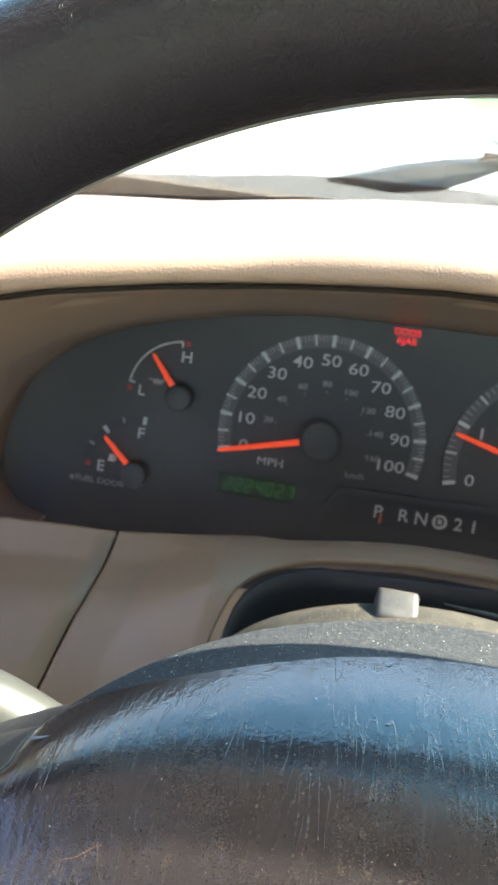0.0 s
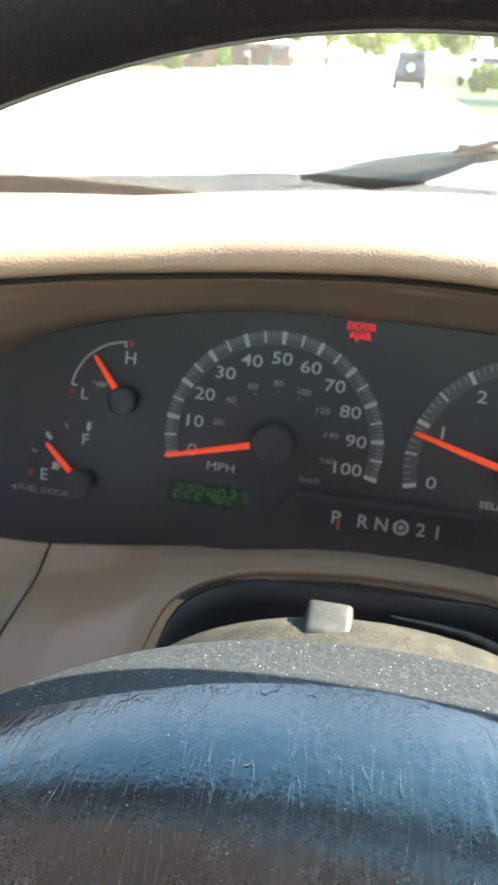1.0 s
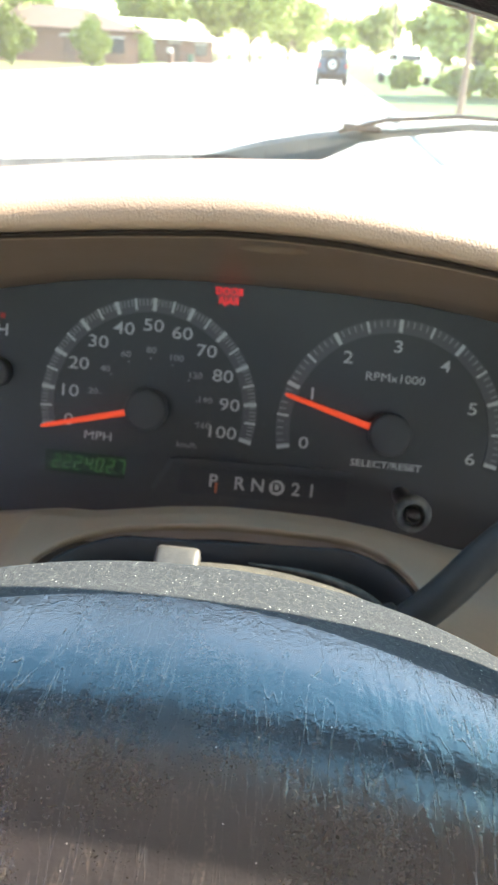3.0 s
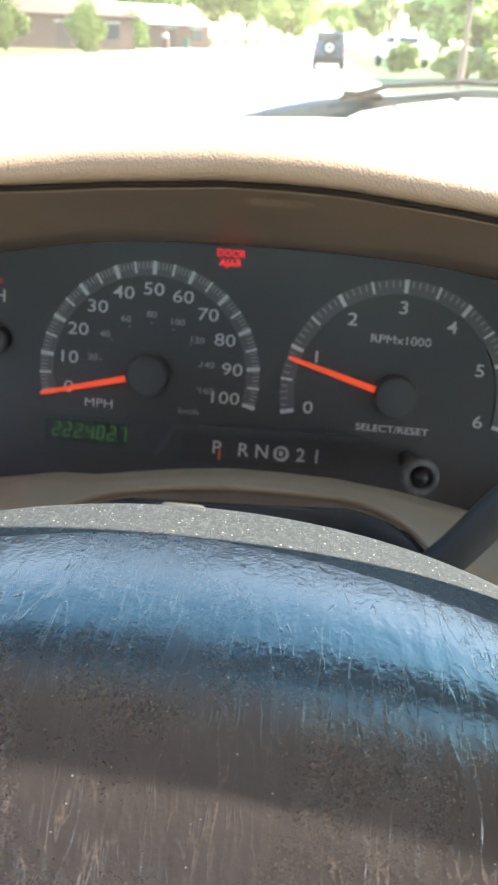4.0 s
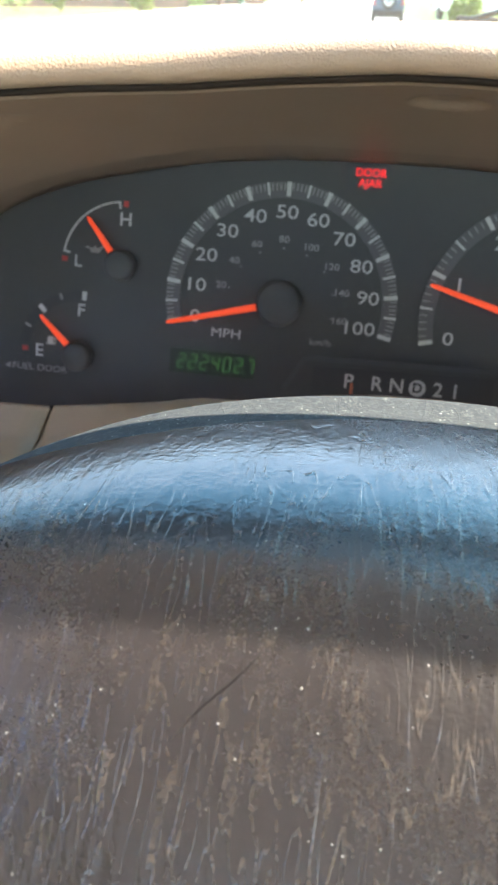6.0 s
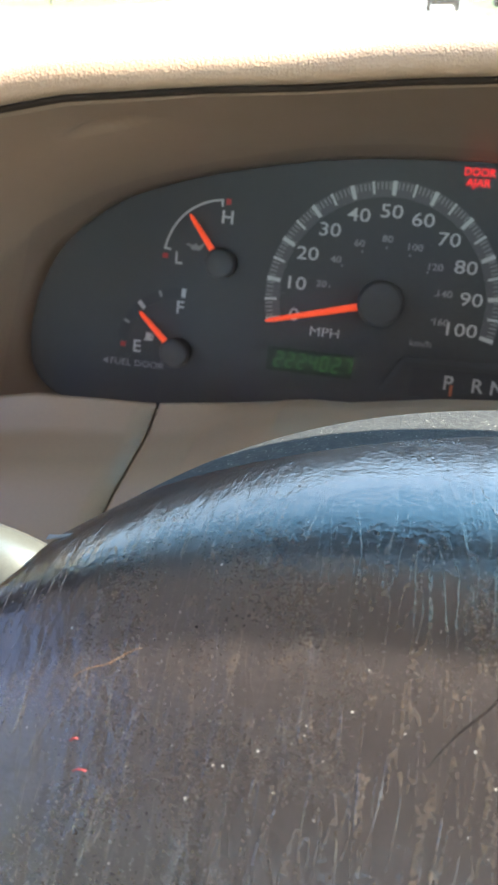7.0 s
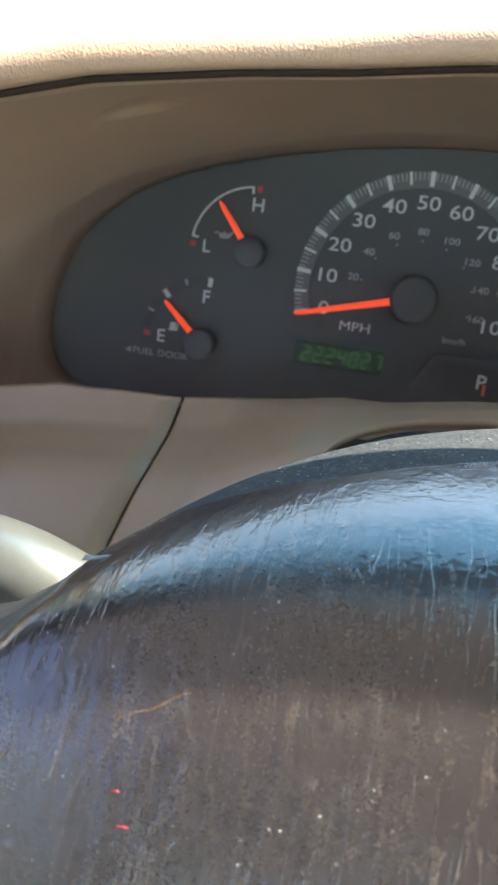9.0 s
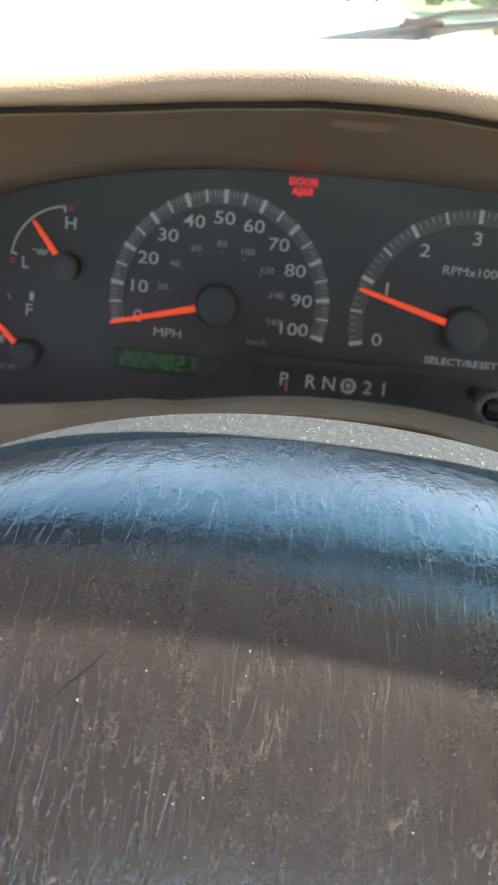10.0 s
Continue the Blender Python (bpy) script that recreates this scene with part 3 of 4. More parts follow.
letters("caption", "FUEL DOOR", .0042, M_MARK_DIM, cluster, at_uv(-.1095, -.0412, .0006), 1.15, .012)
part("fuel_arrow", plate([(-.1262, -.0412), (-.1235, -.0397), (-.1235, -.0427)], .0004, .0007), M_MARK_DIM, cluster, smooth=False)
# oil gauge
part("oil_arc", arc(*OC, .0268, .0276, 95, 171, .0003, .0008, 30), M_MARK, cluster, smooth=False)
part("oil_end_mark", bar(*OC, .0245, .0276, 95, .0009, .0009, .0004, .0009), M_MARK, cluster, smooth=False)
part("oil_end_mark", bar(*OC, .0245, .0276, 171, .0009, .0009, .0004, .0009), M_MARK, cluster, smooth=False)
for a in (89, 178):
    part("red_mark", bar(*OC, .0253, .0278, a, .0022, .0022, .0004, .0009), M_RED, cluster, smooth=False)
bm = plate([(-.0905, .0150), (-.0890, .0158), (-.0878, .0152), (-.0862, .0152), (-.0862, .0160), (-.0852, .0160), (-.0852, .0152), (-.0838, .0152), (-.0820, .0164), (-.0815, .0160), (-.0836, .0130), (-.0876, .0130), (-.0880, .0146)], .0003, .0007)
part("oil_can_symbol", bm, M_MARK_DIM, cluster, smooth=False)
# fuel gauge
part("fuel_arc", arc(*FC, .0245, .0292, 88, 172, .0002, .0006, 30), mat("dial_ring_faint", (0.028, 0.029, 0.033), 0.6, .05), cluster, smooth=False)
for k, a in enumerate((88, 111, 133, 155)):
    part("fuel_mark", bar(*FC, .0262 if k % 2 else .0250, .0290, a, .0019 if k % 2 == 0 else .001, .0021 if k % 2 == 0 else .0011, .0006, .001), M_MARK if k % 2 == 0 else M_MARK_DIM, cluster, smooth=False)
part("red_mark", bar(*FC, .0250, .0275, 178, .0022, .0022, .0004, .0009), M_RED, cluster, smooth=False)
bm = plate([(-.1060, -.0295), (-.1060, -.0262), (-.1034, -.0262), (-.1034, -.0295)], .0003, .0007)
bm = bar(-.1047, -.0295, -.002, .002, 0, .0007, .0007, .0003, .0007, bm)
bm = bar(-.1026, -.0278, -.0014, .0014, 90, .0005, .0005, .0003, .0007, bm)
part("fuel_pump_symbol", bm, M_MARK, cluster, smooth=False)


def needle(c, ang, length, start, wid, hub_r, name):
    """An orange needle on a raised round cap."""
    rows = []
    for r, w, h in ((start, wid, .0028), (length * .55, wid * .85, .0026), (length - .002, wid * .62, .0022), (length, wid * .3, .0020)):
        d = Vector((math.cos(radians(ang)), math.sin(radians(ang)), 0)); s = Vector((-d.y, d.x, 0)); p = Vector((*c, .0058)) + d * r
        rows.append([p + s * w / 2, p + s * w / 2 + Vector((0, 0, -h * .6)), p - s * w / 2 + Vector((0, 0, -h * .6)), p - s * w / 2, p + Vector((0, 0, .0004))])
    nd = part(name, loft(rows, closed=True, caps=True), M_NEEDLE, cluster, "orange needle", smooth=False)
    prof = [(hub_r * .82, 0), (hub_r * .98, .0006), (hub_r, .0066), (hub_r * .93, .0079), (hub_r * .8, .0084), (0.0001, .0086)]
    rows = [[(c[0] + r * math.cos(t), c[1] + r * math.sin(t), h + .0004) for t in (2 * math.pi * k / 40 for k in range(40))] for r, h in prof]
    part("needle_cap", loft(rows, closed=True, caps=True), M_HUBCAP, nd, "dark grey needle cap")


needle(SC, 194.5, .0508, .009, .0030, .0100, "speed_needle")
needle(TC, 164.5, .0515, .009, .0030, .0100, "engine_speed_needle")
needle(OC, 128, .0248, .005, .0026, .0068, "oil_needle")
needle(FC, 136.5, .0245, .005, .0026, .0068, "fuel_needle")

# odometer, selector window, warning lamp, trip button
part("odometer_window", plate([(-.0485, -.0365), (-.0095, -.0365), (-.0095, -.0258), (-.0485, -.0258)], .0001, .0004), M_LED_DIM, cluster, "dark green odometer window", smooth=False)
SEG = {"2": "abged", "4": "fgbc", "0": "abcdef", "7": "abc"}


def digit(ch, cu, cv, w, h, t, lean=0.12):
    """One seven-segment digit."""
    S = {"a": (0, 1, 0), "g": (0, 0, 0), "d": (0, -1, 0), "f": (-1, .5, 1), "b": (1, .5, 1), "e": (-1, -.5, 1), "c": (1, -.5, 1)}
    bm = bmesh.new()
    for s in SEG[ch]:
        x, y, up = S[s]
        px, py = cu + x * w / 2 + y * h / 2 * lean, cv + y * h / 2
        bm = bar(px, py, -(h / 4.6 if up else w / 2.4), (h / 4.6 if up else w / 2.4), 90 - 7 if up else 0, t, t, .0004, .0007, bm)
    return bm


for k, ch in enumerate("2224027"):
    part("odometer_digit", digit(ch, -.0432 + k * .00525, -.0311, .0030, .0062, .0009), M_LED_GREEN, cluster, "green lit digit", smooth=False)
part("odometer_point", bar(-.0143, -.0342, -.0004, .0004, 0, .0008, .0008, .0004, .0007), M_LED_GREEN, cluster, smooth=False)
M_FRAME = mat("selector_frame_grey", (0.04, 0.042, 0.047), 0.5, .08)
frame_pts = [(.004, -.0395), (.0125, -.0245), (.0985, -.0225)]
for (a, b), (c2, d2) in zip(frame_pts, frame_pts[1:]):
    L2 = math.hypot(c2 - a, d2 - b)
    part("selector_frame", bar(a, b, 0, L2, math.degrees(math.atan2(d2 - b, c2 - a)), .0022, .0022, .0003, .0012), M_FRAME, cluster, smooth=False)
part("selector_window", plate([(.0165, -.0405), (.0960, -.0385), (.0960, -.0255), (.0165, -.0275)], .0001, .0004), M_MARK_DARK, cluster, smooth=False)
for ch, u in (("P", .0328), ("R", .0453), ("N", .0541), ("2", .0722), ("1", .0797)):
    letters("selector_letter", ch, .0088, M_MARK, cluster, at_uv(u, -.0331, .0007), 1.0, .015)
bm = bmesh.new(); bmesh.ops.create_circle(bm, cap_ends=True, segments=24, radius=.0037)
part("selector_disc", bm, M_MARK, cluster, m=at_uv(.0632, -.0330, .0007))
letters("selector_letter", "D", .0060, M_MARK_DARK, cluster, at_uv(.0632, -.0330, .0011), 1.0, .03)
part("selector_pointer", plate([(.0338, -.0385), (.0350, -.0385), (.0350, -.0335), (.0338, -.0335)], .0009, .0013), mat("pointer_orange", (.45, .12, .06), .5), cluster, smooth=False)
letters("warning_text", "DOOR", .0046, M_LED_RED, cluster, at_uv(.0325, .0558, .0006), .95, .004, label="lit red warning lettering")
letters("warning_text", "AJAR", .0046, M_LED_RED, cluster, at_uv(.0325, .0516, .0006), .98, .004)
bw = FACE.inverted() @ Vector((.1208, .3058, 1.2192))
M_STEM = mat("reset_stem_black", (.012, .012, .013), .3)
prof = [(.0040, -.042), (.0040, -.003), (.0037, -.0008), (.0029, .0010), (.0016, .0019), (.0001, .0021)]
rows = [[(bw.x + r * math.cos(t), bw.y + r * math.sin(t), bw.z + h) for t in (2 * math.pi * k / 24 for k in range(24))] for r, h in prof]
btn = part("reset_button", loft(rows, closed=True, caps=True), M_STEM, cluster, "small black reset button in a worn grey ring")
prof = [(.0046, -.006), (.0048, -.0015), (.0054, -.0008), (.0072, -.0014), (.0079, -.0035), (.0080, -.006)]
rows = [[(bw.x + r * math.cos(t), bw.y + r * math.sin(t), bw.z + h) for t in (2 * math.pi * k / 28 for k in range(28))] for r, h in prof]
part("button_ring", loft(rows, closed=True), mat("worn_ring_grey", (.085, .085, .08), .6, .4, 300, 120, wear=(.27, .26, .24), wear_amount=.6, wear_scale=250), btn, "worn grey ring")
# clear lens, top leaning away from the driver
rows = []
for f in np.linspace(0, 1, 9):
    rows.append([FACE.inverted() @ Vector((x, .286 + (.352 - .286) * f, lip_z(x) - .006 + (1.300 - .02 * max(0, abs(x - MID) - .08) / .1 - lip_z(x) + .006) * f)) for x in np.linspace(-.152, .264, 40)])
lens = part("lens", loft(rows), M_LENS, cluster, "clear plastic lens")
lens.visible_shadow = False

# ---- steering column ----
column = thing("steering_column", "dusty grey plastic steering column with a hazard switch", "steering column", pose(.046, .2, 1.19))
rows = []
for t, r, dx in ((-.03, .0585, 0), (0, .0585, 0), (.018, .0585, 0), (.0235, .0582, 0), (.0255, .0570, 0), (.0265, .0545, 0), (.027, .048, 0)):
    base = Vector((.006, -.003, .0045)) + Vector((0, .98, -.1)) * t
    rows.append([base + Vector((math.sin(a) * r * 1.38, 0, math.cos(a) * .052 * r / .0585)) for a in (2 * math.pi * k / 64 for k in range(64))])
part("shroud", loft(rows, closed=True, caps=True), M_SHROUD, column, "dust-covered grey plastic shroud")
# notches beside the hazard switch
for dx, wd in ((-.0225, .006), (.0015, .007)):
    part("switch_notch", box(wd, .008, .006, (dx, .0165, .0462), .0015), M_BOOT, column, "dark notch")
arc_pts = curve_pts([(.010, .052, .0335), (.035, .050, .0325), (.052, .047, .0275), (.064, .043, .019), (.070, .040, .008)], 24)
part("rear_collar", tube(arc_pts, [.0004 + .0018 * min(1, k / 12) for k in range(25)], 10), M_FLANGE, column, "grey edge of the rear collar")
hz = box(.0152, .0130, .0105, (-.0112, .0170, .0505), .0024, 3)
for v in hz.verts:
    if v.co.z > .052:
        v.co.x = -.0112 + (v.co.x + .0112) * .93
        v.co.z += (v.co.y - .018) * .28
part("hazard_switch", hz, M_KNOB, column, "grey square hazard switch")

# gear lever
gear = thing("gear_lever", "dark grey column gear lever rising from a ribbed socket", "gear lever", pose(.111, .232, 1.2208))
path = curve_pts([(-.03, -.005, -.03), (-.006, -.001, -.006), (.010, .003, .010), (.030, .008, .034), (.075, .012, .075), (.14, .0, .115), (.20, -.03, .14)], 30)
part("lever_arm", tube(path, .0063, 20), M_LEVER, gear, "smooth dark grey arm")
part("lever_socket", tube([(-.022, -.004, -.020), (-.008, -.001, -.010), (-.003, .0, -.004), (.0, .001, -.001)], [.0135, .0125, .011, .0085], 20), M_LEVER, gear, "dark grey socket")

flange = loft([[(-.0115, -.004, -.0020), (-.0085, -.0075, .0035), (-.0030, -.0095, .0040)], [(-.006, -.010, -.010), (.0005, -.0112, -.0055), (.0060, -.0105, -.0035)], [(.004, -.009, -.016), (.009, -.009, -.012), (.0115, -.007, -.010)]])
part("socket_flange", thicken(flange, .0012), M_FLANGE, gear, "dusty triangular flange")

# turn signal lever
stalk = thing("turn_signal_lever", "grey metallic plastic turn signal lever with white symbols", "lever", pose(-.10, .18, 1.205))
path = curve_pts([(-.24, -.015, .008), (-.16, -.008, .007), (-.09, -.003, .005), (-.05, -.001, .004), (-.017, 0, .0018), (0, 0, .0), (.013, .001, -.0055), (.028, .003, -.016), (.05, .008, -.034), (.075, .016, -.05)], 60)
part("lever_arm", tube(path, .0128, 24), M_STALK, stalk, "grey metallic arm")
bm = bmesh.new()
rows = [[Vector((-.0225 + (.0030 + w) * math.cos(t) * 1.1, -.0137 + .0002 * k - .32 * (.0030 + w) * math.sin(t), .0068 + .95 * (.0030 + w) * math.sin(t))) for t in (2 * math.pi * q / 28 for q in range(28))] for k, w in ((0, -.0003), (-1, -.0003), (-1, .0003), (0, .0003))]
bm.free()
part("lever_symbol", loft(rows, closed=True), M_MARK, stalk, "white printed ring")

# ---- steering wheel ----
TILT_W = radians(30)
WC = Matrix.Translation((.046, .0826, 1.2517)) @ Matrix(((1, 0, 0), (0, math.sin(TILT_W), -math.cos(TILT_W)), (0, math.cos(TILT_W), math.sin(TILT_W)))).to_4x4()
wheel = thing("steering_wheel", "black leather-look steering wheel with a large dusty airbag cover", "steering wheel", WC.copy())
TO_W = WC.inverted()
RIM_R, RIM_A, RIM_B = .1909, .0164, .0215
rows = []
for k in range(1300):
    a = 2 * math.pi * k / 1300
    sec = []
    for j in range(36):
        t = 2 * math.pi * j / 36
        groove = .0014 * math.exp(-((t - 2.15) / .08) ** 2) + .0006 * math.exp(-((t - 3.10) / .07) ** 2)
        grip = .00022 * math.cos(a * 108) * math.exp(-((t - 2.62) / .24) ** 2)
        rr = 1 - (groove - grip) / .016
        sec.append(((RIM_R + RIM_A * rr * math.cos(t)) * math.sin(a), (RIM_R + RIM_A * rr * math.cos(t)) * math.cos(a), RIM_B * rr * math.sin(t)))
    rows.append(sec)
rows.append(rows[0])
bm = loft(rows, closed=True)
bmesh.ops.remove_doubles(bm, verts=bm.verts, dist=1e-6)
part("rim", bm, M_RIM, wheel, "black leather-look rim")
part("rim_seam", tube([((RIM_R - RIM_A * .915) * math.sin(a), (RIM_R - RIM_A * .915) * math.cos(a), -RIM_B * .42) for a in (2 * math.pi * k / 160 for k in range(161))], .00045, 6, caps=False), M_EDGE, wheel, "pale moulding line")

# airbag cover: its middle section (y, z), swept sideways to a rounded upper edge
PROF = [(-.035, 1.115), (-.02, 1.135), (0, 1.17), (.02, 1.205), (.045, 1.2435), (.06, 1.262), (.07, 1.273), (.078, 1.2808), (.084, 1.2858), (.092, 1.2905), (.099, 1.2931), (.106, 1.2943), (.113, 1.2945), (.12, 1.2941), (.128, 1.2931), (.138, 1.2914), (.147, 1.2895), (.1535, 1.2879), (.1548, 1.2850), (.154, 1.279), (.150, 1.272)]
prof = curve_pts([(y, z, 0) for y, z in PROF], 260)


def half_width(y, z):
    if y > .12:
        return .100 + .034 * math.tanh((1.281 - z) * 13)
    return lerp(y, (-.035, 0, .045, .06, .075, .0854, .089, .0958, .1028, .108, .1138, .12), (.134, .127, .115, .111, .1055, .1022, .1012, .0997, .0978, .0956, .0939, .0944))


def cover_point(q, y, z):
    """A point of the cover: q from -1 to 1 across it."""
    u = q * half_width(y, z)
    w = min(1, max(0, (y - .06) / (.1545 - .06))) ** 1.5
    edge_y, edge_z = -3.7 * u * u, -0.65 * u * u - 180 * u ** 4
    low = -0.9 * u * u - 60 * u ** 4
    lip = max(0, abs(q) - .955) / .045
    return Vector((.049 + u, y + w * edge_y + .0010 * lip ** 2, z + w * edge_z + (1 - w) * low - .0022 * lip ** 2))


across = [-1 + 2 * i / 160 for i in range(161)]
rows = [[TO_W @ cover_point(q, p.x, p.y) for p in prof] for q in across]
side_l, side_r = rows[0], rows[-1]
down = Vector((0, 0, -1))
rows = [[p + down * .016 for p in side_l], [p + down * .004 for p in side_l]] + rows + [[p + down * .004 for p in side_r], [p + down * .016 for p in side_r]]
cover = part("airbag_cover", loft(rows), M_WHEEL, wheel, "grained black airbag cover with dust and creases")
part("cover_moulding", tube([p + Vector((-.0006, 0, -.0022)) for p in side_l[60:244]], .0003, 6), mat("dull_moulding", (.10, .095, .085), .6, .2), wheel, "pale moulding line")


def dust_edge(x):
    """How far forward the dust strip, painted as sunlit, reaches on the flat upper edge."""
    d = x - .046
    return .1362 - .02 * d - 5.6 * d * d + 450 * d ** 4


# distance past the painted border between sunlit dust and shaded vinyl
reach = cover.data.attributes.new("lit_dust_reach", "FLOAT", "POINT")
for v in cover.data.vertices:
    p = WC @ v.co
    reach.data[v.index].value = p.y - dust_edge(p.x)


def on_cover(q, y, lift=.0004):
    """A place just above the cover."""
    k = next(i for i in range(1, 220) if prof[i].x >= y)
    a, b = prof[k - 1], prof[k]
    p = a.lerp(b, (y - a.x) / (b.x - a.x))
    return cover_point(q, p.x, p.y) + Vector((0, -.4, .9)) * lift


M_LINT = mat("red_lint", (.17, .015, .022), .8, .1)
for q, y, ang, ln in ((-.73, .0786, .5, .0005), (-.71, .0758, .2, .0008)):
    c = on_cover(q, y)
    lint = part("lint_fibre", tube([c + Vector((math.cos(ang) * t * ln, math.sin(ang) * t * ln * .6, .0003 * (1 - t * t) + math.sin(ang) * t * ln * .5)) for t in (-1, -.5, 0, .5, 1)], .00011, 6), M_LINT)
    tagged(lint, "tiny red fibre lying on the steering wheel cover", "lint")
scr = [on_cover(-.765 + .0080 * k, .0852 + .0003 * k + .00025 * math.sin(k), -.00002) for k in range(10)]
tagged(part("scratch_flake", tube(scr, [.00004 + .00006 * math.sin(math.pi * (k + .3) / 10) for k in range(10)], 5), mat("orange_scratch", (.17, .095, .055), .7, .5, 2500, 900)), "thin orange scratch on the steering wheel cover", "scratch")
c = on_cover(-.955, .121, .0004)
flake = loft([[c + Vector((-.0016, 0, -.0004)), c + Vector((0, -.0002, .0002)), c + Vector((.0024, .0004, .0005))], [c + Vector((-.0012, .0005, .0002)), c + Vector((.0004, .0004, .0005)), c + Vector((.0024, .0008, .0009))]])
tagged(part("peeling_flake", thicken(flake, .00015), mat("pale_flake", (.16, .19, .23), .4)), "pale flake peeling at the edge of the wheel cover", "flake")
# thin cast shadow across the cover, laid on as a dark line
shade_line = [on_cover(-.25 - .0085 * k, .0878 - .00085 * k + .0002 * math.sin(k * .9), -.00012) for k in range(14)]
part("crease", tube([TO_W @ p for p in shade_line], [.00006 + .00013 * math.sin(math.pi * (k + .4) / 14) for k in range(14)], 8), mat("dark_shade_line", (.016, .014, .015), 1.0, .3, spec=0.0), wheel, "dark diagonal line standing in for a thin cast shadow")
# frame cover and spokes on either side
for sgn, side in ((-1, side_l), (1, side_r)):
    rows = []
    for d, e in ((-.006, .013), (.0008, .0088), (.004, .0132), (.012, .0235), (.024, .036), (.040, .047), (.065, .052), (.10, .045), (.14, .040)):
        row = []
        for p in side[48:248:6]:
            fall = p.y * min(1, 19 * d) * .9 if d > 0 else 0
            row.append(p + Vector((sgn * d, -(fall if p.y > 0 else 0) - .14 * min(d, .06) * (d > 0), -e)))
        rows.append(row)
    part("spoke", loft(rows + [[p + down * .02 for p in r] for r in rows[::-1]]), M_SPOKE, wheel, "cracked black spoke cover")

# ---- cab ----
def slab(name, pts, depth, toward, material, label, category="car interior", kind="structure"):
    bm = bmesh.new()
    bm.faces.new([bm.verts.new(p) for p in pts])
    thicken(bm, depth, toward)
    return tagged(part(name, bm, material, None, label, smooth=False), label, category, kind=kind)


IN = (.4, -.3, 1.3)
slab("wall_back_lower", [(-.5, -1.3, .6), (1.3, -1.3, .6), (1.3, -1.3, 1.32), (-.5, -1.3, 1.32)], .03, IN, M_CAB, "tan rear wall of the cab")
slab("floor", [(-.5, .9, .62), (1.3, .9, .62), (1.3, -1.3, .62), (-.5, -1.3, .62)], .03, IN, M_CLOTH, "carpeted floor of the cab")
slab("wall_front_lower", [(-.5, .88, .6), (1.3, .88, .6), (1.3, .88, 1.26), (-.5, .88, 1.26)], .03, IN, M_CAB, "firewall below the windshield")
slab("wall_left_rear", [(-.49, -.55, .6), (-.49, -1.3, .6), (-.45, -1.3, 1.78), (-.45, -.55, 1.76)], .05, IN, M_CAB, "tan rear side panel of the cab")
slab("door_1", [(-.50, .86, .62), (-.60, -.54, .62), (-.58, -.54, 1.30), (-.48, .86, 1.30)], .06, IN, M_CAB, "tan panel of the driver's door standing ajar", "car door")
bm = bmesh.new()
bm.faces.new([bm.verts.new(p) for p in [(-.49, .72, 1.30), (-.58, -.54, 1.30), (-.46, -.54, 1.72), (-.44, .16, 1.70)]])
# purple added to this unseen glass to give the wheel a violet sheen
side_pane = tagged(part("window_1", thicken(bm, .004), clear_pane("purple_tinted_side_glass", (.86, .82, .88), .010), None, "", False), "unseen side window glass with purple added for a violet sheen", "window", kind="structure")
side_pane.visible_shadow = False
slab("wall_right_door", [(1.29, .88, .6), (1.29, -1.3, .6), (1.27, -1.3, 1.24), (1.27, .88, 1.24)], .05, IN, M_CAB, "tan door panel")
for x in (-.47, 1.27):
    part("pillar", tube([(x, .82, 1.25), (x * 1.0 - .01 * np.sign(x), .45, 1.50), (x - .04 * np.sign(x), .12, 1.735)], .035, 12), M_CAB)
    part("pillar", tube([(x, -.55, 1.2), (x - .04 * np.sign(x), -.6, 1.75)], .05, 12), M_CAB)
    part("pillar", tube([(x, -1.28, 1.2), (x - .04 * np.sign(x), -1.28, 1.78)], .05, 12), M_CAB)
for ob in [o for o in bpy.data.objects if o.name.startswith("pillar")]:
    tagged(ob, "tan trimmed roof pillar of the cab", "pillar", kind="structure")

# windshield, painted border, wiper, bonnet
def ws(x, f):
    """A place on the windshield: x across, f from its base (0) to the top (1)."""
    bow = -.10 * ((x - .4) / .85) ** 2
    return Vector((x, .82 + bow * (1 - .4 * f) + (.13 - .82) * f, 1.245 + .492 * f))


# uneven upper edge, shaped to end the blue reflection on the cover
def glass_top(x):
    return lerp(x, (-.46, -.2, .04, .20, .40, 1.26), (.76, .82, .85, .97, .99, .9))


rows = [[ws(x, glass_top(x)) + Vector((0, .01, .004)) for x in np.linspace(-.46, 1.26, 40)]]
rows += [[(x, lerp(f, (0, 1), (ws(x, glass_top(x)).y, -1.3)), lerp(f, (0, 1), (ws(x, glass_top(x)).z, 1.77)) + .05 * math.sin(math.pi * f ** .6)) for x in np.linspace(-.46, 1.26, 40)] for f in (.03, .08, .15, .25, .4, .6, .8, 1)]
tagged(part("ceiling", thicken(loft(rows), .02, IN), M_CLOTH), "tan cloth headliner of the cab", "car interior", kind="structure")
windshield = thing("windshield", "clear windshield with a dotted black border", "windshield", pose(0, 0, 0), kind="structure")
xs = np.linspace(-.46, 1.26, 40)
pane = part("pane", loft([[ws(x, f) for x in xs] for f in np.linspace(0, .50, 8)]), M_GLASS, windshield, "clear glass")
pane.visible_shadow = False
# unseen blue upper pane, added to turn the cover's sky reflection bluer
band = part("blue_pane", loft([[ws(x, .50 + (glass_top(x) - .50) * f) for x in xs] for f in np.linspace(0, 1, 10)]), clear_pane("blue_pane_tint", (0.43, 0.80, 0.85), 0.010), windshield, "unseen blue pane added to deepen the sky reflection")
band.visible_shadow = False
